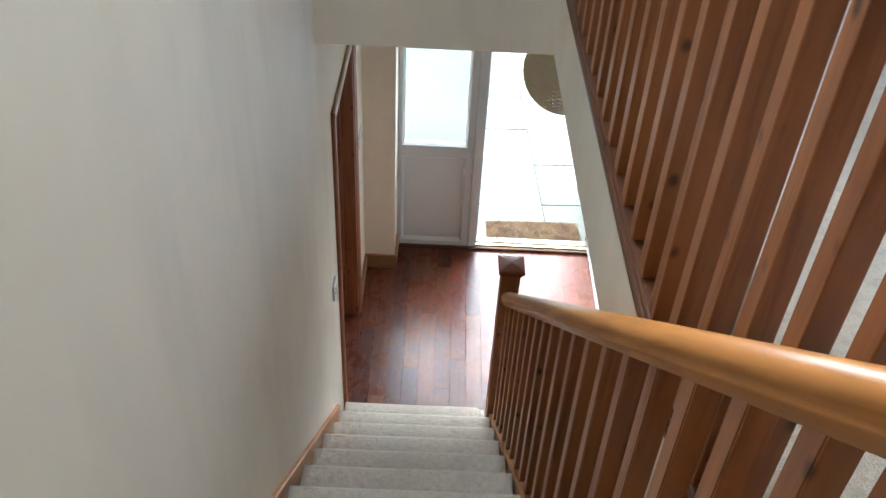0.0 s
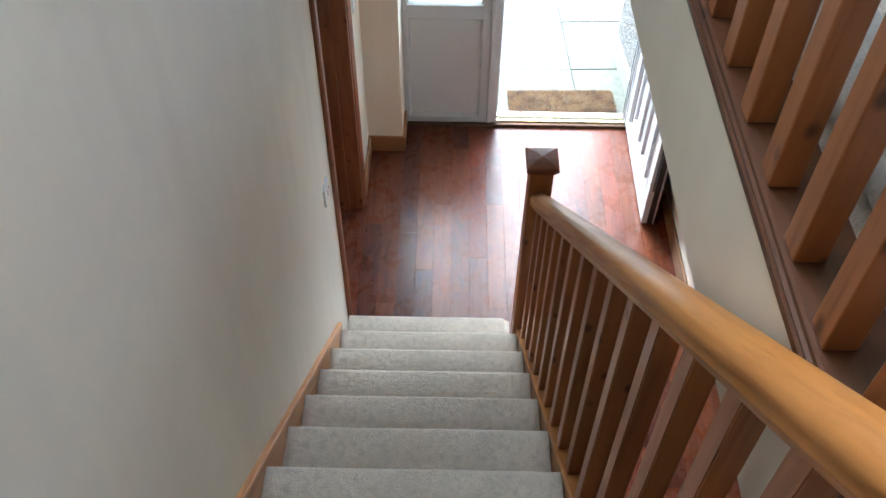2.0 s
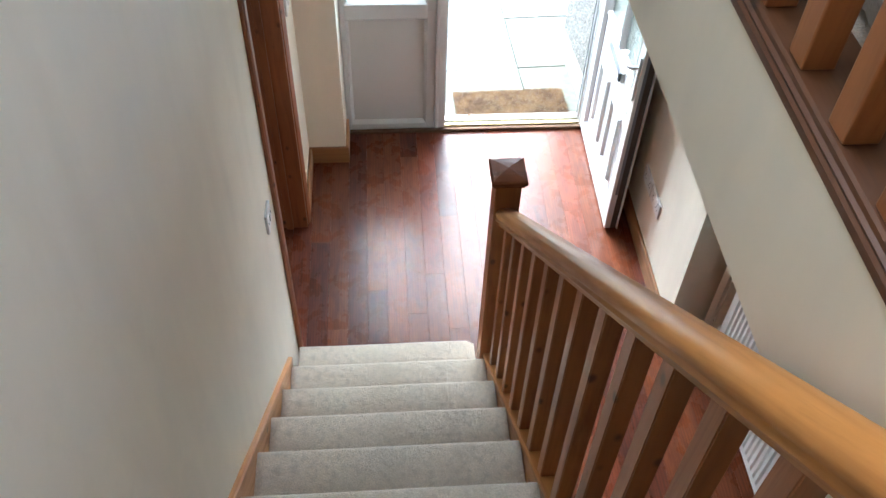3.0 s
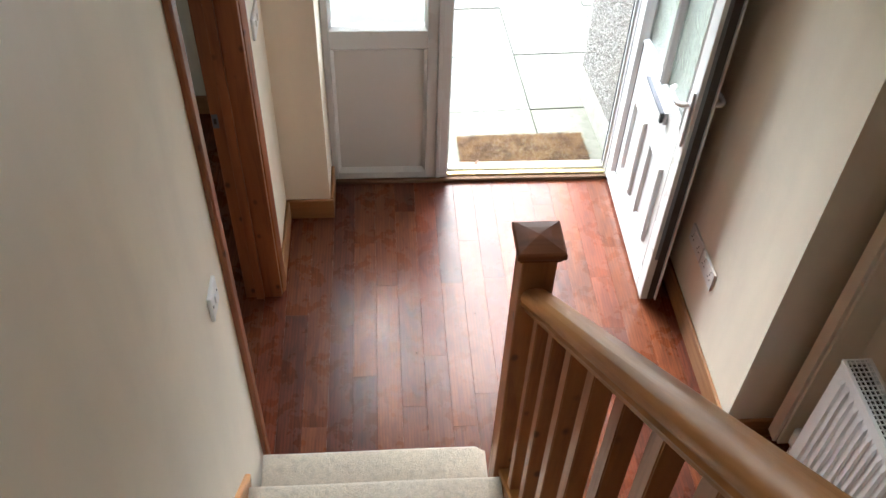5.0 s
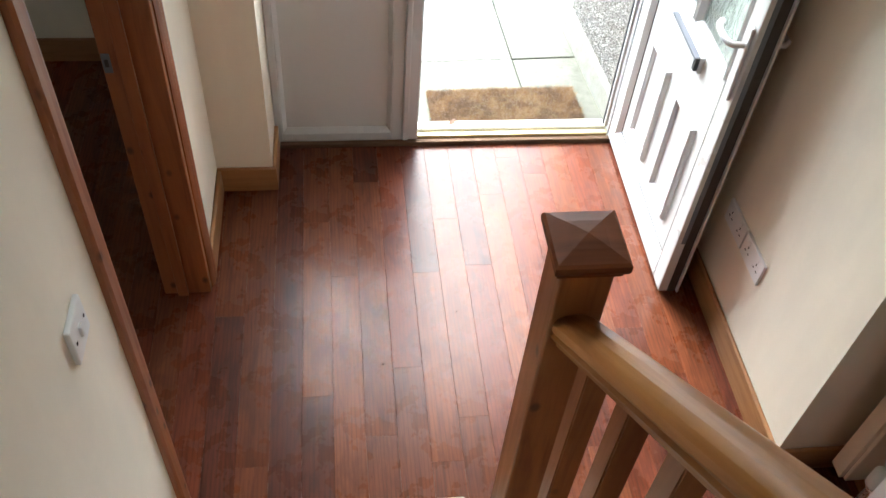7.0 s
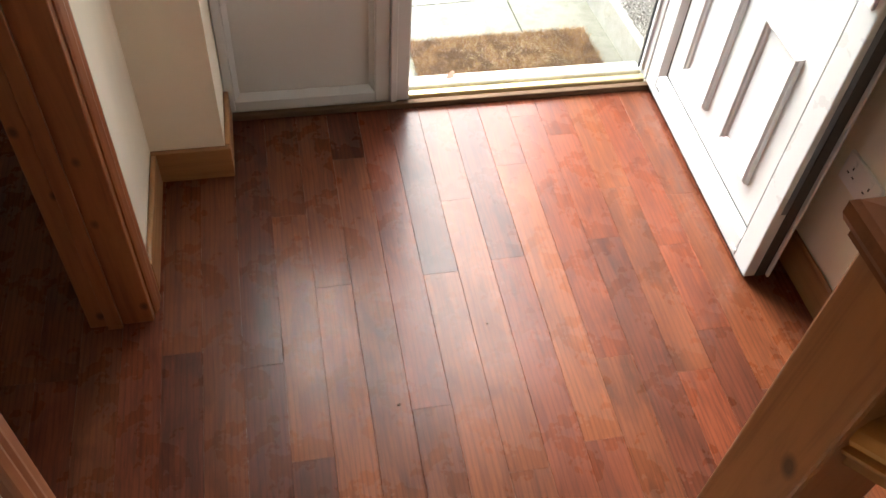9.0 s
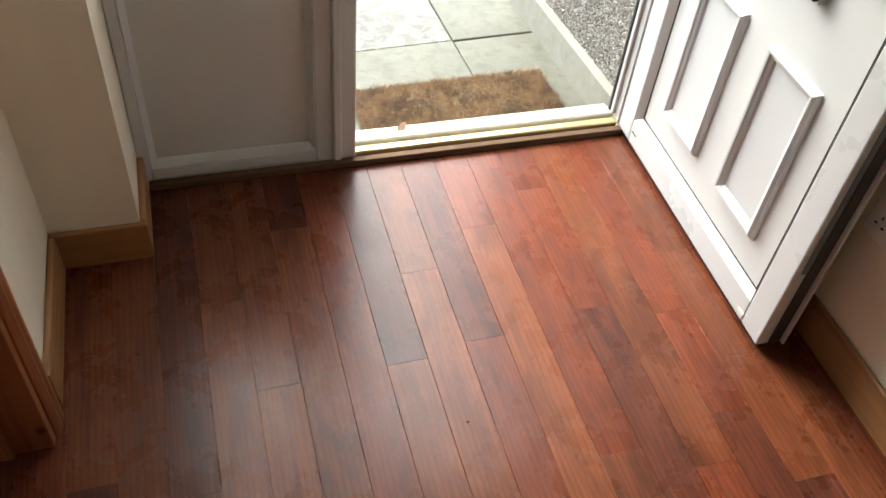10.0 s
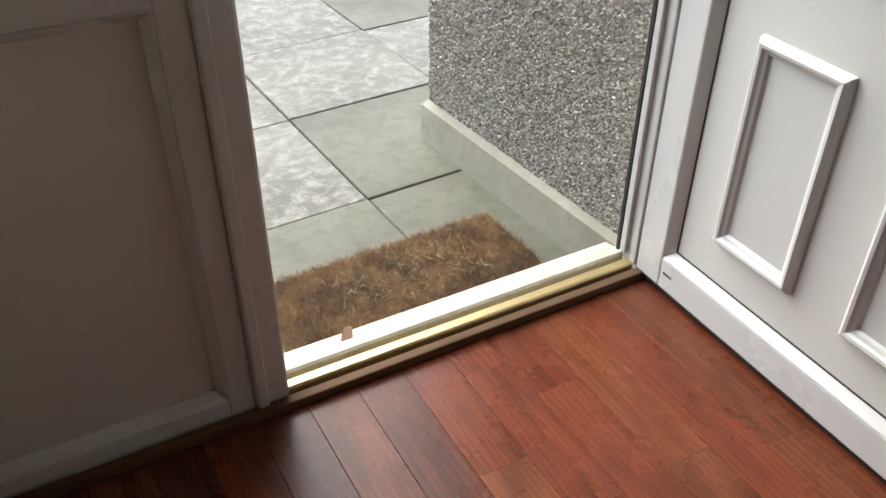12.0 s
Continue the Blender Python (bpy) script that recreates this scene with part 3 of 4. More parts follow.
extrude(bm, HAND, X_LEFT + 0.045, GAL_X - 0.038, lambda u, v, s: (s, Y_GAL + 0.028 + u, 3.655 + v))
under("handrail", bm, M_PINE_X, gal, GO, "rounded pine handrail of the landing")
under("wall_post", boxes((X_LEFT + 0.002, X_LEFT + 0.044, Y_GAL - 0.015, Y_GAL + 0.073, 2.741, 3.77), r=0.004), M_PINE, gal, GO)
gs_me = mesh_of("spindle", boxes((-SP, SP, -SP, SP, 0, 0.885), r=0.0025), M_PINE)
for k in range(20):
    piece("spindle", gs_me, gal, Matrix.Translation((0.0, 2.9525 - 0.1265 * k - GO[1], ZB - GO[2])))
for k in range(6):
    piece("spindle", gs_me, gal, Matrix.Translation((-0.245 + 0.1332 * k - GO[0], Y_GAL + 0.028 - GO[1], 2.775 - GO[2])))

# ---- entrance: frame, side panel, threshold ----
FZ = 2.10
FO = (0.55, 5.1, 0)
fr = tagged(empty("entrance_frame", pose(*FO)), "white plastic entrance frame with a half-glazed side panel", "door frame", kind="structure")
YF0, YF1 = 5.052, 5.122


SX0, SX1, SZ0 = -0.158, 0.350, 0.022
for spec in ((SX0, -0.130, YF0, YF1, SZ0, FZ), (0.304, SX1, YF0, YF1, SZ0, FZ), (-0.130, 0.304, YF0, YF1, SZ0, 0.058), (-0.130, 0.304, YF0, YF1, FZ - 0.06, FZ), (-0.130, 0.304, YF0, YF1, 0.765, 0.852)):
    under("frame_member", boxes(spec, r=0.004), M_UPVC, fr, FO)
under("mullion", boxes((0.3505, 0.412, YF0 - 0.006, YF1, SZ0, FZ), r=0.006), M_UPVC, fr, FO)
under("mullion_cover", boxes((0.352, 0.372, YF0 - 0.012, YF0 - 0.005, SZ0, FZ), r=0.003), M_UPVC, fr, FO)
under("right_jamb", boxes((1.216, 1.284, YF0 + 0.004, YF1, SZ0, FZ), r=0.004), M_UPVC, fr, FO)
under("jamb_stop", boxes((1.206, 1.222, YF0 + 0.030, YF0 + 0.046, SZ0 + 0.02, FZ - 0.06), r=0.003), M_UPVC, fr, FO)
under("weather_seal", boxes((1.2035, 1.2085, YF0 + 0.048, YF0 + 0.056, SZ0 + 0.02, FZ - 0.06)), M_BLACK, fr, FO)
under("weather_seal", boxes((0.4115, 0.4165, YF0 + 0.030, YF0 + 0.040, SZ0 + 0.02, FZ - 0.06)), M_BLACK, fr, FO)
under("head", boxes((0.412, 1.216, YF0, YF1, FZ - 0.06, FZ), r=0.004), M_UPVC, fr, FO)


def bead(x0, x1, z0, z1, y_face, w=0.018, d=0.014):
    """A sloping glazing bead round an opening, as one mesh."""
    bm = bmesh.new()
    loops = []
    for inset, y in ((0, y_face), (0.003, y_face - 0.004), (w, y_face + d), (w, y_face + d + 0.006), (0, y_face + d + 0.006)):
        loops.append([bm.verts.new((x, y, z)) for x, z in ((x0 + inset, z0 + inset), (x1 - inset, z0 + inset), (x1 - inset, z1 - inset), (x0 + inset, z1 - inset))])
    for a, b in zip(loops, loops[1:] + loops[:1]):
        for i in range(4):
            j = (i + 1) % 4
            bm.faces.new((a[i], a[j], b[j], b[i]))
    return bm


under("glazing_bead", bead(-0.131, 0.305, 0.057, 0.766, YF0 + 0.004), M_UPVC, fr, FO)
under("glazing_bead", bead(-0.131, 0.305, 0.851, FZ - 0.059, YF0 + 0.004), M_UPVC, fr, FO)
under("panel", boxes((-0.127, 0.301, YF0 + 0.022, YF0 + 0.046, 0.060, 0.763)), M_UPVC_PANEL, fr, FO, "grey-white lower infill panel")
pane = under("pane", boxes((-0.127, 0.301, YF0 + 0.026, YF0 + 0.032, 0.855, FZ - 0.062)), M_GLASS, fr, FO)
pane.visible_shadow = False

th = tagged(empty("threshold", pose(0.81, 5.1, 0)), "gold metal door threshold with a pale worn cill", "threshold", kind="structure")
TO = (0.81, 5.1, 0)
under("wood_strip", boxes((-0.142, 1.285, 5.030, 5.051, 0.0, 0.021), r=0.003), M_TRIM, th, TO, "thin dark oak strip at the floor edge")
under("carrier", boxes((0.413, 1.215, 5.053, 5.158, -0.02, 0.002)), M_SEAL, th, TO)
bm = bmesh.new()
extrude(bm, [(5.060, 0.0), (5.060, 0.024), (5.063, 0.028), (5.078, 0.031), (5.082, 0.027), (5.082, 0.0)], 0.4135, 1.2145, lambda u, v, s: (s, u, v))
under("metal_strip", bm, M_BRASS, th, TO, "gold metal strip")
bm = bmesh.new()
extrude(bm, [(5.094, 0.002), (5.094, 0.030), (5.099, 0.035), (5.122, 0.035), (5.126, 0.031), (5.156, 0.024), (5.160, 0.014), (5.160, -0.02), (5.096, -0.02)], 0.4135, 1.2145, lambda u, v, s: (s, u, v))
under("outer_cill", bm, M_CILL, th, TO, "pale dirty cill")
under("panel_sill", boxes((-0.158, 0.4125, 5.0535, 5.150, -0.0205, 0.0215)), M_UPVC, th, TO)
under("base_block", boxes((-0.16, 1.285, 5.053, 5.155, Z_OUT, -0.021)), M_PLINTH, th, TO)
leaf_bm = bmesh.new()
pts = [(0, -0.020), (0.006, -0.010), (0.008, 0.002), (0.005, 0.013), (0, 0.022), (-0.006, 0.014), (-0.008, 0.003), (-0.006, -0.009)]
leaf_bm.faces.new([leaf_bm.verts.new((x, y, 0.006 * math.sin(90 * y) + 0.003)) for x, y in pts])
ret = bmesh.ops.extrude_face_region(leaf_bm, geom=list(leaf_bm.faces))
bmesh.ops.translate(leaf_bm, vec=(0, 0, 0.0008), verts=[v for v in ret["geom"] if isinstance(v, bmesh.types.BMVert)])
tagged(part("dry_leaf", leaf_bm, M_LEAF, None, "", False, pose(0.562, 5.132, 0.0285, -12, 0, -38) @ Matrix.Scale(1.4, 4)), "small curled brown leaf lying on the cill", "leaf")

# ---- open entrance door: local y runs from the hinge to the free edge, local x is its room side ----
DW, DH, DT = 0.850, 2.03, 0.062
door = tagged(empty("front_door", pose(1.220, 5.055, 0.019, 0, 0, 179.0)), "open white plastic front door with patterned glass", "door")


def dbox(x0, x1, y0, y1, z0, z1):
    return (x0, x1, y0, y1, z0, z1)


# room side faces +x in the local frame
SW = 0.074
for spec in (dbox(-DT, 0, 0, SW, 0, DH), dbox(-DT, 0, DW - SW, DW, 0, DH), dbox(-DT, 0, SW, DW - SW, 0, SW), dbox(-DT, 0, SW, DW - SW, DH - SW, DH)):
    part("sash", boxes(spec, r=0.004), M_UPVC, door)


def ybead(y0, y1, z0, z1, x_face, w=0.020, d=0.016):
    bm = bead(y0, y1, z0, z1, 0.0, w, d)
    for v in bm.verts:
        v.co = Vector((x_face - v.co.y, v.co.x, v.co.z))
    return bm


part("bead", ybead(SW - 0.001, DW - SW + 0.001, SW - 0.001, DH - SW + 0.001, -0.004), M_UPVC, door)
part("lower_panel", boxes((-0.045, -0.020, SW, DW - SW, SW, 0.852)), M_UPVC_PANEL, door, "white moulded lower panel")
part("upper_panel", boxes((-0.045, -0.020, SW, DW - SW, 1.86, DH - SW)), M_UPVC, door)
part("glass_surround", boxes((-0.045, -0.020, SW, 0.120, 0.852, 1.86), (-0.045, -0.020, DW - 0.120, DW - SW, 0.852, 1.86), (-0.045, -0.020, 0.412, 0.452, 0.852, 1.86)), M_UPVC, door)


def raised_panel(y0, y1, z0, z1):
    """A moulded frame that stands proud of the panel, with a flat field inside."""
    bm = bmesh.new()
    loops = []
    for inset, x in ((0.0, -0.020), (0.003, -0.008), (0.010, -0.002), (0.016, -0.003), (0.020, -0.008), (0.026, -0.011), (0.030, -0.017)):
        loops.append([bm.verts.new((x, y, z)) for y, z in ((y0 + inset, z0 + inset), (y1 - inset, z0 + inset), (y1 - inset, z1 - inset), (y0 + inset, z1 - inset))])
    for a, b in zip(loops, loops[1:]):
        for i in range(4):
            j = (i + 1) % 4
            bm.faces.new((a[i], a[j], b[j], b[i]))
    bm.faces.new(loops[-1])
    return bm


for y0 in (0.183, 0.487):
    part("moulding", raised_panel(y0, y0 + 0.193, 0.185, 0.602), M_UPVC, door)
for y0, y1 in ((0.120, 0.412), (0.452, DW - 0.120)):
    part("glass_bead", ybead(y0 - 0.010, y1 + 0.010, 0.842, 1.87, -0.012, 0.022, 0.012), M_UPVC, door)
    g = part("pane", boxes((-0.036, -0.030, y0, y1, 0.852, 1.86)), M_GLASS_PAT, door, "obscure patterned glass pane")
    g.visible_shadow = False
# edge of the leaf: gasket channel and outer flange
part("gasket", boxes((-0.059, -0.031, DW - 0.002, DW + 0.004, 0.004, DH - 0.004)), M_SEAL, door, "dark dirty rubber seal")
# black strip stands in for the shadow between the leaf and the floor
part("bottom_seal", boxes((-0.056, -0.006, 0.012, DW - 0.012, -0.012, 0.001)), M_BLACK, door, "black strip for the shadow gap under the leaf")
q0, q1, r0, r1 = SW + 0.0190, DW - SW - 0.0190, SW + 0.0190, DH - SW - 0.0190
part("panel_seal", boxes((-0.0205, -0.0175, q0, q0 + 0.0022, r0, r1), (-0.0205, -0.0175, q1 - 0.0022, q1, r0, r1), (-0.0205, -0.0175, q0 + 0.0022, q1 - 0.0022, r0, r0 + 0.0022), (-0.0205, -0.0175, q0 + 0.0022, q1 - 0.0022, r1 - 0.0022, r1)), M_SEAL, door, "thin dark glazing seal")
part("edge_flange", boxes((-DT - 0.006, -DT + 0.001, 0.01, DW + 0.014, 0.006, DH + 0.004), r=0.002), M_UPVC, door)
part("lock_strip", boxes((-0.0305, -0.016, DW - 0.001, DW + 0.002, 0.25, 1.75)), M_GREY, door, "grey metal lock strip")
lp = part("letter_plate", boxes((-0.021, -0.006, 0.305, 0.575, 0.742, 0.800), r=0.003), M_UPVC, door, "white letter plate with a dark flap edge")
part("flap_edge", boxes((-0.006, 0.012, 0.312, 0.568, 0.790, 0.799)), M_GREY, lp)
part("flap_end", boxes((-0.004, 0.009, 0.556, 0.574, 0.752, 0.798), r=0.001), M_BLACK, lp, "black end of the flap")
HY = DW - 0.030
hp = part("handle_plate", boxes((0.0, 0.011, HY - 0.015, HY + 0.015, 0.84, 1.08), r=0.005, seg=3), M_HANDLE, door, "white handle plate")
bm = bmesh.new()
tube(bm, [(0.008, HY, 1.02), (0.040, HY, 1.02), (0.052, HY - 0.012, 1.02), (0.055, HY - 0.045, 1.018), (0.052, HY - 0.085, 1.016), (0.042, HY - 0.115, 1.016), (0.030, HY - 0.125, 1.016)], 0.0095, 10)
part("lever", bm, M_HANDLE, hp, "curved white lever handle", True)
op = part("handle_plate", boxes((-DT - 0.017, -DT - 0.006, HY - 0.015, HY + 0.015, 0.84, 1.08), r=0.005, seg=3), M_HANDLE, door, "white handle plate")
bm = bmesh.new()
tube(bm, [(-DT - 0.012, HY, 1.02), (-DT - 0.044, HY, 1.02), (-DT - 0.056, HY - 0.012, 1.02), (-DT - 0.058, HY - 0.06, 1.018), (-DT - 0.050, HY - 0.118, 1.016)], 0.0095, 10)
part("lever", bm, M_HANDLE, op, "curved white lever handle", True)
part("drain_cap", boxes((-0.003, 0.003, DW - 0.100, DW - 0.075, 0.018, 0.028), r=0.001), M_WHITE, door)
part("drain_slot", boxes((-0.003, 0.0015, 0.085, 0.110, 0.040, 0.044)), M_BLACK, door)

# ---- outside ----
tagged(part("ground", boxes((-60, 60, 5.25, 140, Z_OUT - 0.10, Z_OUT - 0.06), (-60, -0.52, -40, 5.25, Z_OUT - 0.10, Z_OUT - 0.06), (2.8, 60, -40, 5.25, Z_OUT - 0.10, Z_OUT - 0.06), (-0.52, 2.8, -40, -1.6, Z_OUT - 0.10, Z_OUT - 0.06)), M_GRASS), "dull green open ground round the house", "ground", kind="structure")
TURN = Matrix.Translation((0.985, 5.970, 0)) @ pose(0, 0, 0, 0, 0, 2.6) @ Matrix.Translation((-0.985, -5.970, 0))
patio = tagged(part("pavement", boxes((-3.2, 5.2, 5.157, 11.5, Z_OUT - 0.06, Z_OUT - 0.012)), M_JOINT), "grey concrete slab paving outside the entrance", "pavement", kind="structure")
patio.matrix_basis = TURN
WING_TURN = Matrix.Translation((1.412, 5.16, 0)) @ pose(0, 0, 0, 0, 0, 3.9) @ Matrix.Translation((-1.378, -5.16, 0))
wing = tagged(empty("wall_porch", WING_TURN @ pose(1.5, 5.75, Z_OUT)), "grey pebbledash wall with a smooth cement plinth", "wall", kind="structure")
WO = (1.5, 5.75, Z_OUT)
WX, WY = 1.378, 6.235
under("render", boxes((WX, 2.9, 5.127, WY, -0.115, 2.2)), M_RENDER, wing, WO)
bm = bmesh.new()
extrude(bm, [(WX - 0.036, Z_OUT - 0.05), (WX - 0.030, -0.128), (WX + 0.005, -0.112), (WX + 0.005, Z_OUT - 0.05)], 5.162, WY + 0.004, lambda u, v, s: (u, s, v))
under("plinth", bm, M_PLINTH, wing, WO, "smooth pale cement plinth")


def pebbles(count, seed, place):
    """Small stones pressed into the render, joined into one mesh; place(rng) gives position, outward and two tangents."""
    rng = np.random.default_rng(seed)
    a, b = rng.random(count), rng.random(count)
    pos, n, u, w = place(a, b)
    size = rng.uniform(0.0026, 0.0058, (count, 1))
    ang = rng.uniform(0, math.pi, (count, 1))
    stretch = rng.uniform(1.0, 1.9, (count, 1))
    u2 = (np.cos(ang) * u + np.sin(ang) * w) * size * stretch
    w2 = (-np.sin(ang) * u + np.cos(ang) * w) * size
    out = n * size * rng.uniform(0.6, 1.3, (count, 1))
    corners = [pos + u2, pos + w2, pos - u2, pos - w2, pos + out + 0.35 * u2 + 0.35 * w2, pos + out - 0.35 * u2 - 0.35 * w2]
    verts = np.stack(corners, 1).reshape(-1, 3)
    base = np.array([(0, 1, 4), (1, 2, 5), (1, 5, 4), (2, 3, 5), (3, 0, 4), (3, 4, 5)])
    faces = (base[None] + 6 * np.arange(count)[:, None, None]).reshape(-1, 3)
    me = bpy.data.meshes.new("pebbles")
    me.from_pydata(verts.tolist(), [], faces.tolist())
    me.materials.append(M_PEBBLE)
    return me


def on_face(a, b):
    one = np.ones((len(a), 1))
    pos = np.stack([np.full_like(a, WX), 5.127 + (WY - 5.127) * a, -0.113 + 2.0 * b ** 1.35], 1)
    return pos, one * np.array([[-1.0, 0, 0]]), one * np.array([[0, 1.0, 0]]), one * np.array([[0, 0, 1.0]])


def on_end(a, b):
    one = np.ones((len(a), 1))
    pos = np.stack([WX + 0.4 * a, np.full_like(a, WY), -0.10 + 1.6 * b], 1)
    return pos, one * np.array([[0, 1.0, 0]]), one * np.array([[1.0, 0, 0]]), one * np.array([[0, 0, 1.0]])


for count, seed, f in ((62000, 3, on_face), (8000, 4, on_end)):
    ob = new("pebbles", pebbles(count, seed, f))
    ob.parent = wing
    ob.matrix_basis = Matrix.Translation(-Vector(WO))
    tagged(ob, "small mixed grey stones of the pebbledash", kind="stuff")

# coir doormat
MX0, MX1, MY0, MY1 = 0.528, 1.248, 5.270, 5.700
mat_ob = tagged(empty("doormat", pose((MX0 + MX1) / 2, (MY0 + MY1) / 2, Z_OUT, 0, 0, 1.5)), "worn brown coir doormat scattered with bits of straw", "doormat")
hx, hy = (MX1 - MX0) / 2, (MY1 - MY0) / 2
part("backing", boxes((-hx, hx, -hy, hy, 0.0, 0.017), r=0.004), M_COIR_BASE, mat_ob)


def fibres(count, seed, hx, hy, z, length, lean, width, flat=False):
    rng = np.random.default_rng(seed)
    p = np.stack([rng.uniform(-hx, hx, count), rng.uniform(-hy, hy, count), np.full(count, z)], 1)
    ang = rng.uniform(0, 2 * math.pi, count)
    d = np.stack([np.cos(ang) * lean, np.sin(ang) * lean, np.zeros(count) if flat else rng.uniform(0.5, 1.0, count)], 1) * rng.uniform(0.5, 1.0, (count, 1)) * length
    s = np.stack([-np.sin(ang), np.cos(ang), np.zeros(count)], 1) * width
    up = np.array([[0, 0, width]])
    verts = np.stack([p - s, p + s, p + up, p + d], 1).reshape(-1, 3)
    base = np.array([(0, 1, 3), (1, 2, 3), (2, 0, 3)])
    faces = (base[None] + 4 * np.arange(count)[:, None, None]).reshape(-1, 3)
    me = bpy.data.meshes.new("fibres")
    me.from_pydata(verts.tolist(), [], faces.tolist())
    return me


me = fibres(34000, 8, hx + 0.004, hy + 0.004, 0.012, 0.027, 0.9, 0.0010)
me.materials.append(M_COIR)
tagged(piece("bristles", me, mat_ob, Matrix()), "tufted brown coir bristles", kind="stuff")
me = fibres(150, 9, hx * 0.62, hy * 0.42, 0.034, 0.05, 1.0, 0.0007, True)
me.materials.append(M_STRAW)
tagged(piece("straw", me, mat_ob, Matrix.Translation((0.03, 0.06, 0))), "dry straw caught in the mat", kind="stuff")

# ---- fittings in the hall ----
def wall_plate(name, m, w, h, label, category):
    """A plate on a wall: local x outwards, y along the wall, z up."""
    ob = tagged(empty(name, m), label, category, "switches and sockets on the hall walls")
    bm = boxes((0.0, 0.011, -w / 2, w / 2, -h / 2, h / 2), r=0.003, seg=3)
    part("plate", bm, M_WHITE, ob)
    return ob


sw = wall_plate("light_switch", pose(X_LEFT, 3.288, 1.137), 0.088, 0.088, "white single light switch on the cream wall", "light switch")
part("rocker", boxes((0.009, 0.016, -0.007, 0.007, -0.013, 0.013), r=0.002), M_WHITE, sw)
for y in (-0.030, 0.030):
    part("screw", boxes((0.0105, 0.0122, y - 0.003, y + 0.003, -0.003, 0.003), r=0.001), M_BLACK, sw)
sw2 = wall_plate("light_switch", pose(X_LEFT, 4.60, 1.18), 0.146, 0.088, "white double light switch beside the entrance pier", "light switch")
for y in (-0.02, 0.02):
    part("rocker", boxes((0.009, 0.016, y - 0.007, y + 0.007, -0.013, 0.013), r=0.002), M_WHITE, sw2)


def socket(y, label):
    so = wall_plate("power_socket", pose(X_RIGHT, y, 0.405, 0, 0, 180), 0.146, 0.088, label, "power socket")
    for yy in (-0.036, 0.036):
        for dy, dz, w, h in ((0, 0.012, 0.004, 0.009), (-0.011, -0.008, 0.008, 0.004), (0.011, -0.008, 0.008, 0.004)):
            part("pin_slot", boxes((0.0105, 0.0118, yy + dy - w / 2, yy + dy + w / 2, dz - h / 2, dz + h / 2)), M_BLACK, so)
        part("rocker", boxes((0.010, 0.014, yy - 0.006, yy + 0.006, 0.024, 0.036), r=0.001), M_WHITE, so)
    return so


socket(4.012, "white double power socket low on the hall wall")
socket(4.165, "white double power socket beside another behind the door")

# radiator
RX0, RX1, RY0, RY1, RZ0, RZ1 = 1.480, 1.582, 2.30, 3.290, 0.16, 0.765
RO = (1.53, 2.8, RZ0)
rad = tagged(empty("radiator", pose(*RO)), "white ribbed panel radiator with a top grille", "radiator")


def rib_panel(x, way):
    """A pressed steel sheet with upright ribs."""
    bm = bmesh.new()
    pitch = 0.0333
    prof = []
    n_r = int((RY1 - RY0 - 0.05) / pitch)
    y = RY0 + 0.025
    prof.append((RY0, 0.0))
    for k in range(n_r):
        prof += [(y + 0.004, 0.0), (y + 0.010, 0.009), (y + 0.022, 0.009), (y + 0.028, 0.0)]
        y += pitch
    prof.append((RY1, 0.0))
    rows = []
    for z, k in ((RZ0, 0.0), (RZ0 + 0.035, 0.0), (RZ0 + 0.055, 1.0), (RZ1 - 0.055, 1.0), (RZ1 - 0.035, 0.0), (RZ1, 0.0)):
        rows.append([bm.verts.new((x + way * d * k, yy, z)) for yy, d in prof])
    for a, b in zip(rows, rows[1:]):
        for i in range(len(prof) - 1):
            bm.faces.new((a[i], a[i + 1], b[i + 1], b[i]))
    ret = bmesh.ops.extrude_face_region(bm, geom=list(bm.faces))
    bmesh.ops.translate(bm, vec=(-way * 0.010, 0, 0), verts=[v for v in ret["geom"] if isinstance(v, bmesh.types.BMVert)])
    return bm


under("front_panel", rib_panel(RX0 + 0.008, -1), M_RADIATOR, rad, RO)
under("back_panel", rib_panel(RX1 - 0.008, 1), M_RADIATOR, rad, RO)
under("end_cover", boxes((RX0 + 0.012, RX1 - 0.012, RY1 - 0.004, RY1 + 0.004, RZ0 + 0.02, RZ1 + 0.002), r=0.002), M_RADIATOR, rad, RO)
under("end_cover", boxes((RX0 + 0.012, RX1 - 0.012, RY0 - 0.004, RY0 + 0.004, RZ0 + 0.02, RZ1 + 0.002), r=0.002), M_RADIATOR, rad, RO)
specs = [(RX0 + 0.004, RX0 + 0.016, RY0, RY1, RZ1 - 0.004, RZ1 + 0.006), (RX1 - 0.016, RX1 - 0.004, RY0, RY1, RZ1 - 0.004, RZ1 + 0.006)]
y = RY0 + 0.006
while y < RY1 - 0.008:
    specs.append((RX0 + 0.016, RX1 - 0.016, y, y + 0.0035, RZ1 - 0.001, RZ1 + 0.003))
    y += 0.017
for x in (1.508, 1.523, 1.539, 1.554):
    specs.append((x - 0.0018, x + 0.0018, RY0, RY1, RZ1 - 0.002, RZ1 + 0.003))
under("top_grille", boxes(*specs), M_RADIATOR, rad, RO, "white slotted top grille")
# solid black block between the panels, keeps the grille slots dark
under("fin_core", boxes((RX0 + 0.020, RX1 - 0.020, RY0 + 0.01, RY1 - 0.01, RZ0 + 0.03, RZ1 - 0.012)), M_BLACK, rad, RO)
under("bracket", boxes((RX1 - 0.006, X_RECESS, 2.52, 2.55, RZ0 + 0.1, RZ1 - 0.1)), M_RADIATOR, rad, RO)
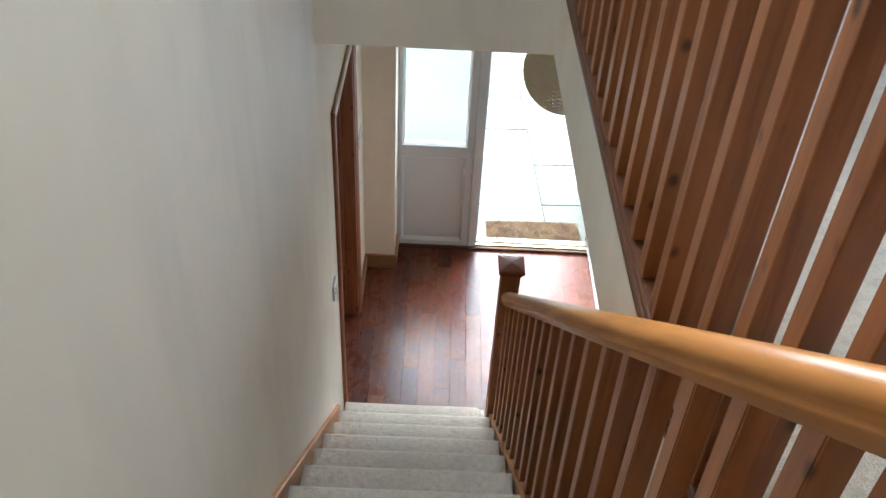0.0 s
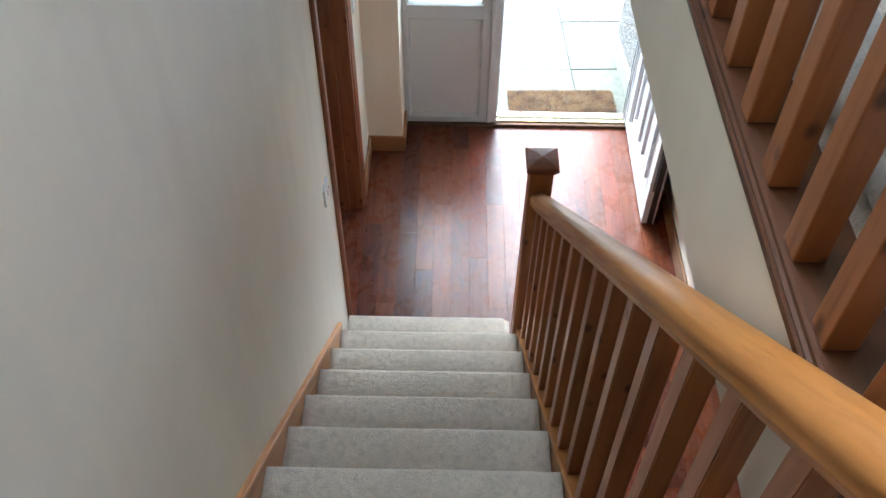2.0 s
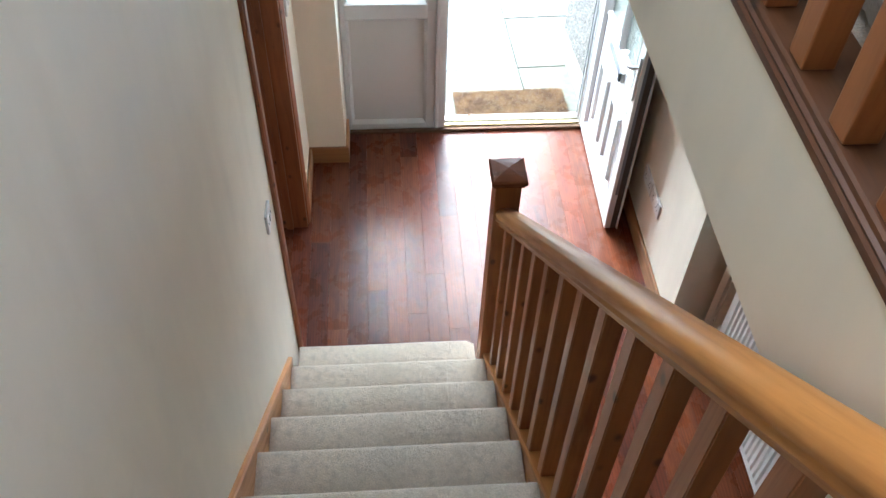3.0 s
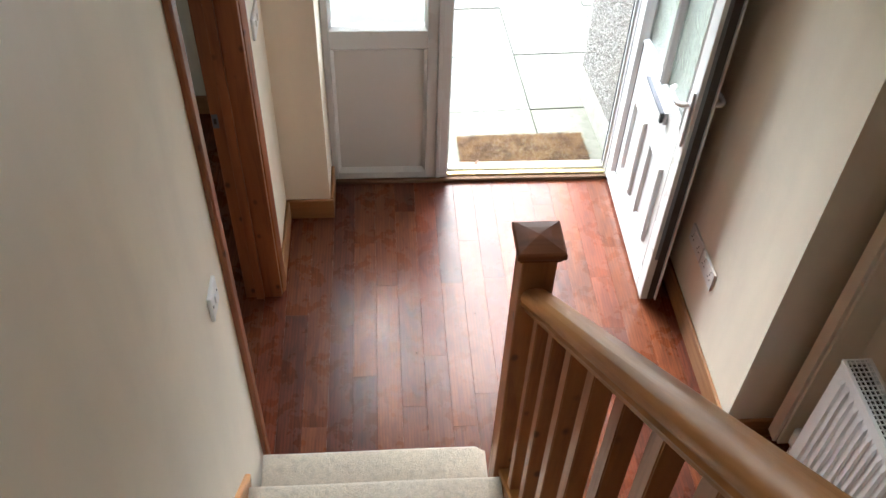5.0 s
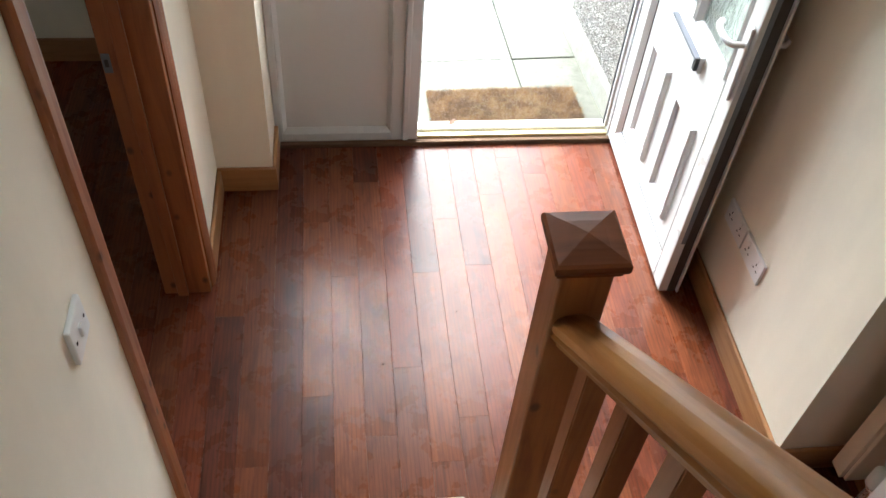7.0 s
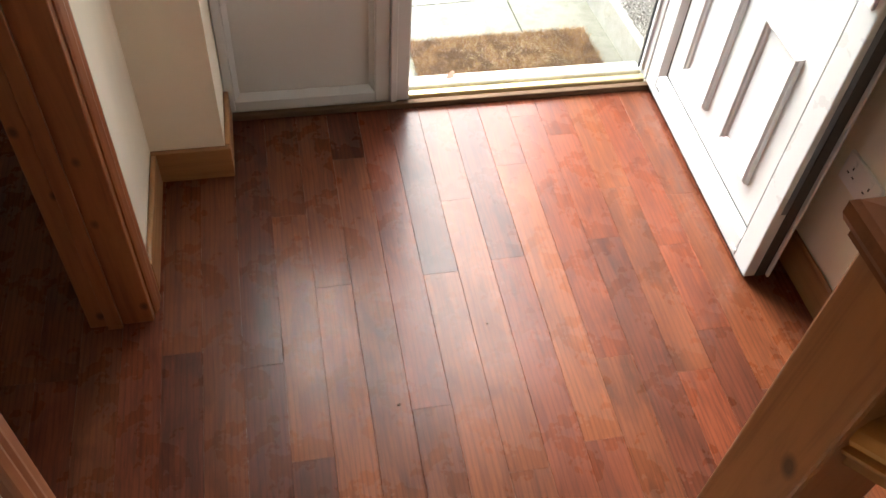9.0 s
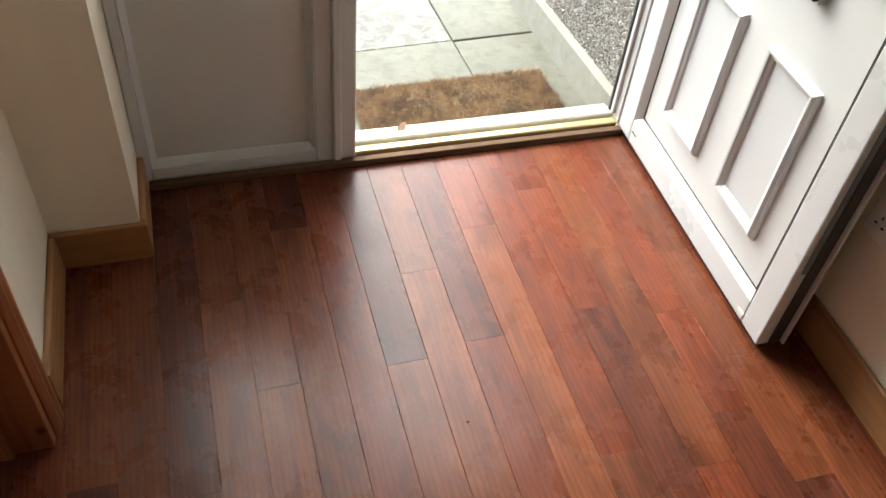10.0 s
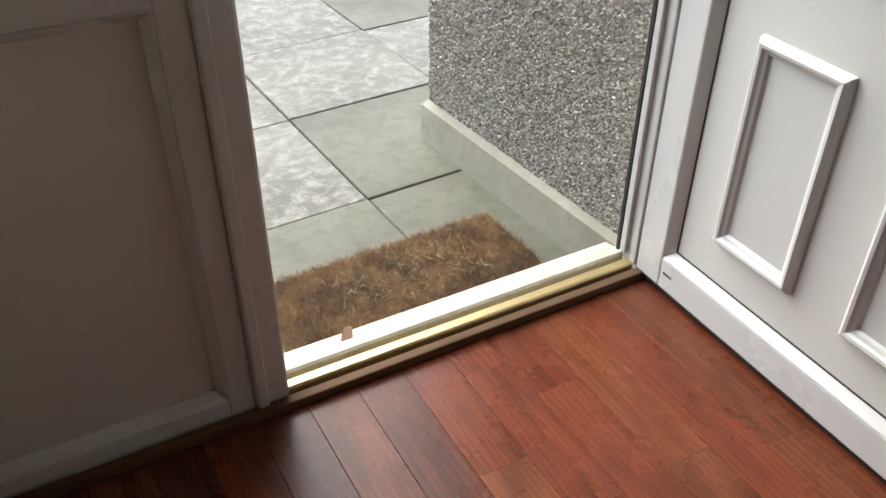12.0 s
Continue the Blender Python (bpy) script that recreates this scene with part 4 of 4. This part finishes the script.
under("bracket", boxes((RX1 - 0.006, X_RECESS, 3.08, 3.11, RZ0 + 0.1, RZ1 - 0.1)), M_RADIATOR, rad, RO)
bm = bmesh.new()
tube(bm, [(1.53, RY1 + 0.002, RZ0 + 0.045), (1.53, RY1 + 0.05, RZ0 + 0.045)], 0.011, 10)
tube(bm, [(1.53, RY1 + 0.045, RZ0 + 0.06), (1.53, RY1 + 0.045, 0.0)], 0.008, 10)
under("valve_tail", bm, M_CHROME, rad, RO, "metal pipe and valve body")
bm = bmesh.new()
tube(bm, [(1.53, RY1 + 0.045, RZ0 + 0.060), (1.53, RY1 + 0.045, RZ0 + 0.075), (1.53, RY1 + 0.045, RZ0 + 0.125)], 0.021, 14)
under("valve_head", bm, M_WHITE, rad, RO, "white ribbed valve head", True)
# boxed-in pipe beside the radiator
pb = tagged(empty("pipe_boxing", pose(1.58, 3.432, SK_H)), "cream painted boxed-in pipe beside the radiator", "pipe boxing")
PBO = (1.58, 3.432, SK_H)
under("side_board", boxes((1.508, 1.522, 3.410, 3.462, SK_H + 0.002, Z_CEIL), r=0.002), M_CREAM, pb, PBO)
under("front_board", boxes((1.522, X_RECESS, 3.398, 3.411, SK_H + 0.002, Z_CEIL), r=0.002), M_CREAM, pb, PBO)

# pendant shade
PX, PY, PZ, PR = 0.728, 4.05, 1.960, 0.215
pend = tagged(empty("pendant_lamp", pose(PX, PY, PZ)), "round woven cane pendant shade hanging over the hall", "pendant lamp")
verts, faces = [], []


def strip(path, half):
    """A thin flat band along a path of points on the shade."""
    base_i = len(verts)
    for i, (p, side, n) in enumerate(path):
        for s, o in ((-1, 0.0), (1, 0.0), (1, 0.0022), (-1, 0.0022)):
            verts.append(tuple(p + side * half * s + n * o))
    for i in range(len(path) - 1):
        a, b = base_i + 4 * i, base_i + 4 * (i + 1)
        for k in range(4):
            j = (k + 1) % 4
            faces.append((a + k, a + j, b + j, b + k))


def on_ball(th, ph):
    n = Vector((math.sin(th) * math.cos(ph), math.sin(th) * math.sin(ph), math.cos(th)))
    return n


for k in range(72):
    path = []
    for i in range(29):
        th = 0.18 + (2.72 - 0.18) * i / 28
        n = on_ball(th, 2 * math.pi * k / 72)
        wob = 0.0018 * (-1) ** (i + k)
        path.append((n * (PR + wob), Vector((-n.y, n.x, 0)).normalized(), n))
    strip(path, 0.0042)
for i in range(44):
    th = 0.2 + 2.5 * i / 43
    path = []
    for k in range(49):
        n = on_ball(th, 2 * math.pi * k / 48)
        side = Vector((math.cos(th) * n.x / max(1e-3, math.sin(th)), math.cos(th) * n.y / max(1e-3, math.sin(th)), -math.sin(th)))
        path.append((n * (PR + 0.0018 * (-1) ** (i + k)), side, n))
    strip(path, 0.0052)
me = bpy.data.meshes.new("shade")
me.from_pydata(verts, [], faces)
me.materials.append(M_RATTAN)
piece("shade", me, pend, Matrix())
bm = bmesh.new()
tube(bm, [(0, 0, PR * 0.55), (0, 0, Z_CEIL - PZ)], 0.003, 8)
part("cord", bm, M_WHITE, pend)
bm = bmesh.new()
tube(bm, [(0, 0, Z_CEIL - PZ - 0.028), (0, 0, Z_CEIL - PZ)], 0.04, 20)
part("ceiling_rose", bm, M_WHITE, pend)
bm = bmesh.new()
tube(bm, [(0, 0, PR * 0.3), (0, 0, PR * 0.62)], 0.02, 14)
bmesh.ops.create_uvsphere(bm, u_segments=16, v_segments=10, radius=0.035, matrix=Matrix.Translation((0, 0, PR * 0.18)))
part("bulb_holder", bm, M_WHITE, pend, "", True)

# rolled rug lying along the landing balustrade
bm = bmesh.new()
prof = [(0.056 * math.cos(a) * (1 + 0.05 * math.sin(3 * a)), 0.06 * math.sin(a)) for a in [2 * math.pi * i / 22 for i in range(22)]]
n_s = 70
rings = []
for j in range(n_s + 1):
    y = 1.40 + 1.0 * j / n_s
    neck = max(math.exp(-((y - c) / 0.022) ** 2) for c in (1.40, 1.705, 2.03, 2.40))
    k = 1.0 - 0.42 * neck
    rings.append([bm.verts.new((0.684 + 0.006 * math.sin(5 * y) + u * k, y, Z_UP + 0.06 * k + v * k * (1 + 0.04 * math.sin(23 * y)))) for u, v in prof])
for a, b in zip(rings, rings[1:]):
    for i in range(len(prof)):
        bm.faces.new((a[i], a[(i + 1) % len(prof)], b[(i + 1) % len(prof)], b[i]))
bm.faces.new(rings[0])
bm.faces.new(rings[-1][::-1])
tagged(part("rolled_rug", bm, M_QUILT, None, "", True), "pale beige rolled rug, tied in soft lumps, on the landing carpet", "rug")

# frame of the unseen upstairs window, added round the landing lamp
wf = tagged(empty("unseen_window_1", pose(X_UP + 0.06, 3.4, 4.1)), "white framed unseen window added to light the landing", "window", kind="structure")
WFO = (X_UP + 0.06, 3.4, 4.1)
for spec in ((X_UP + 0.04, X_UP + 0.09, WIN[0], WIN[0] + 0.06, WIN[2], WIN[3]), (X_UP + 0.04, X_UP + 0.09, WIN[1] - 0.06, WIN[1], WIN[2], WIN[3]),
             (X_UP + 0.04, X_UP + 0.09, WIN[0] + 0.06, WIN[1] - 0.06, WIN[2], WIN[2] + 0.06), (X_UP + 0.04, X_UP + 0.09, WIN[0] + 0.06, WIN[1] - 0.06, WIN[3] - 0.06, WIN[3])):
    under("window_frame", boxes(spec, r=0.004), M_UPVC, wf, WFO)

# frame of the unseen roof window, added round the stairwell lamp
rw = tagged(empty("unseen_window_2", pose(0.25, 2.35, Z_TOP + 0.1)), "white framed unseen roof window added to light the stairwell", "window", kind="structure")
RWO = (0.25, 2.35, Z_TOP + 0.1)
for spec in ((ROOF[0] - 0.05, ROOF[0], ROOF[2] - 0.05, ROOF[3] + 0.05, Z_TOP + 0.1, Z_TOP + 0.16), (ROOF[1], ROOF[1] + 0.05, ROOF[2] - 0.05, ROOF[3] + 0.05, Z_TOP + 0.1, Z_TOP + 0.16),
             (ROOF[0], ROOF[1], ROOF[2] - 0.05, ROOF[2], Z_TOP + 0.1, Z_TOP + 0.16), (ROOF[0], ROOF[1], ROOF[3], ROOF[3] + 0.05, Z_TOP + 0.1, Z_TOP + 0.16)):
    under("window_frame", boxes(spec, r=0.004), M_UPVC, rw, RWO)

# ---- laminate floor: boards laid towards the door ----
floor = tagged(part("floor", boxes((-0.505, X_RECESS, Y_BACK, 5.052, -0.10, -0.0095), (-2.6, -0.505, 2.4, 5.65, -0.10, -0.0095)), M_FLOOR["dark"]),
               "reddish-brown wood laminate floor with a satin shine", "floor", kind="structure")
PITCH, X_REF = 0.0970, 0.727
# where boards meet, and their tone, in the strips that show best
SEAMS = {
    -14: (4.15,), -13: (4.62, 3.55), -12: (4.45, 3.40), -11: (4.186, 3.10), -10: (3.62,), -9: (4.122, 3.30), -8: (4.612, 3.853), -7: (4.344, 3.45), -6: (4.823, 3.70),
    -5: (3.946,), -4: (4.349, 3.60), -3: (4.613, 3.75), -2: (4.376, 3.52), -1: (4.737, 3.80), 0: (4.95, 4.02), 1: (4.85, 4.41, 3.62), 2: (4.60, 3.95),
    3: (4.36, 4.065), 4: (4.55, 3.87), 5: (4.25, 3.70),
}
TONES = {(-6, 0): "dark", (-6, 1): "brown", (-3, 0): "brown", (-3, 1): "tan", (-2, 0): "dark", (-2, 1): "red", (-1, 0): "red", (-1, 1): "tan", (-4, 0): "dark", (-4, 1): "tan",
         (-7, 0): "brown", (-7, 1): "tan", (-8, 0): "brown", (-8, 1): "tan", (-8, 2): "dark", (-9, 0): "dark", (-9, 1): "dark", (-10, 0): "brown", (-11, 0): "brown", (-11, 1): "dark",
         (-5, 0): "red", (-5, 1): "brown", (-5, 2): "dark", (0, 0): "red", (0, 1): "red", (3, 1): "red", (4, 1): "brown", (2, 1): "brown", (1, 0): "red", (1, 1): "red", (1, 2): "dark", (0, 2): "brown", (3, 0): "red", (3, 2): "dark", (4, 2): "dark", (-10, 1): "tan", (-9, 2): "brown", (-3, 2): "brown"}
rng = random.Random(11)
board_cache = {}


def board(length, width, tone, seam):
    key = (round(length, 3), round(width, 3), tone, seam)
    if key not in board_cache:
        bm = boxes((0.0002, width - 0.0002, 0.0002, length - 0.0002, -0.009, 0.0))
        if seam:
            top = [e for e in bm.edges if all(v.co.z > -1e-5 for v in e.verts) and abs(e.verts[0].co.x - e.verts[1].co.x) < 1e-6]
            bmesh.ops.bevel(bm, geom=top, offset=seam, segments=1, affect="EDGES")
        board_cache[key] = mesh_of("floor_board", bm, M_FLOOR[tone])
    return board_cache[key]


for c in range(-24, 10):
    x0 = X_REF + PITCH * c
    x1 = x0 + PITCH
    if x0 > X_RECESS - 0.02:
        continue
    x1 = min(x1, X_RECESS)
    in_room = x1 < -0.5
    far, near = (5.634 if in_room else 5.030), (2.45 if in_room else 1.0)
    cuts = sorted(SEAMS.get(c, (4.98 - 0.83 * rng.random(),)), reverse=True)
    while cuts[-1] - 0.9 > near + 0.2:
        cuts.append(cuts[-1] - rng.choice((0.75, 1.1, 1.25)))
    ys = [far] + [q for q in cuts if near + 0.1 < q < far - 0.05] + [near]
    for i, (b, a) in enumerate(zip(ys, ys[1:])):
        tone = TONES.get((c, i)) or rng.choice(("red", "red", "brown", "brown", "brown", "tan"))
        piece("floor_board", board(b - a, x1 - x0, tone, 0.0007 if -8 <= c < 0 else 0.0003), floor, Matrix.Translation((x0, a, 0)))

# specks of dirt on the boards
for x, y, r in ((0.477, 4.167, 0.0028), (0.213, 3.964, 0.0034)):
    bm = bmesh.new()
    bmesh.ops.create_icosphere(bm, subdivisions=1, radius=r)
    for v in bm.verts:
        v.co = Vector((v.co.x * 1.5, v.co.y, max(0.0, 0.7 * v.co.z + 0.0004)))
    tagged(part("crumb", bm, M_LEAF, None, "", True, pose(x, y, 0.0, 0, 0, 30)), "tiny dark crumb of dirt on the laminate floor", "crumb", "crumbs on the floor")

# ---- paving slabs ----
SLX, SLY, SX_REF, SY_REF = 0.595, 0.593, 0.985, 5.970
slab_cache = {}
for i in range(-7, 7):
    for j in range(-2, 9):
        x0, x1 = SX_REF + SLX * i, SX_REF + SLX * (i + 1)
        y0, y1 = SY_REF + SLY * j, SY_REF + SLY * (j + 1)
        y0 = max(y0, 5.160)
        if y1 - y0 < 0.05 or (x0 > 1.30 and y1 < WY):
            continue
        damp = (i + 2 * j) % 5 == 0 or (j <= 0 and i == 0) or (i, j) == (-1, -1)
        key = (round(y1 - y0, 3), damp)
        if key not in slab_cache:
            bm = boxes((0.003, SLX - 0.003, 0.003, y1 - y0 - 0.003, -0.04, 0.0))
            bmesh.ops.bevel(bm, geom=[e for e in bm.edges if all(v.co.z > -1e-5 for v in e.verts)], offset=0.003, segments=1, affect="EDGES")
            slab_cache[key] = mesh_of("slab", bm, M_SLAB_DAMP if damp else M_SLAB)
        piece("slab", slab_cache[key], patio, pose(x0, y0, Z_OUT + 0.002 * math.sin(3.1 * i + 1.7 * j), 0.1 * math.sin(i * 2.3 + j), 0.1 * math.cos(i + 2 * j), 0))
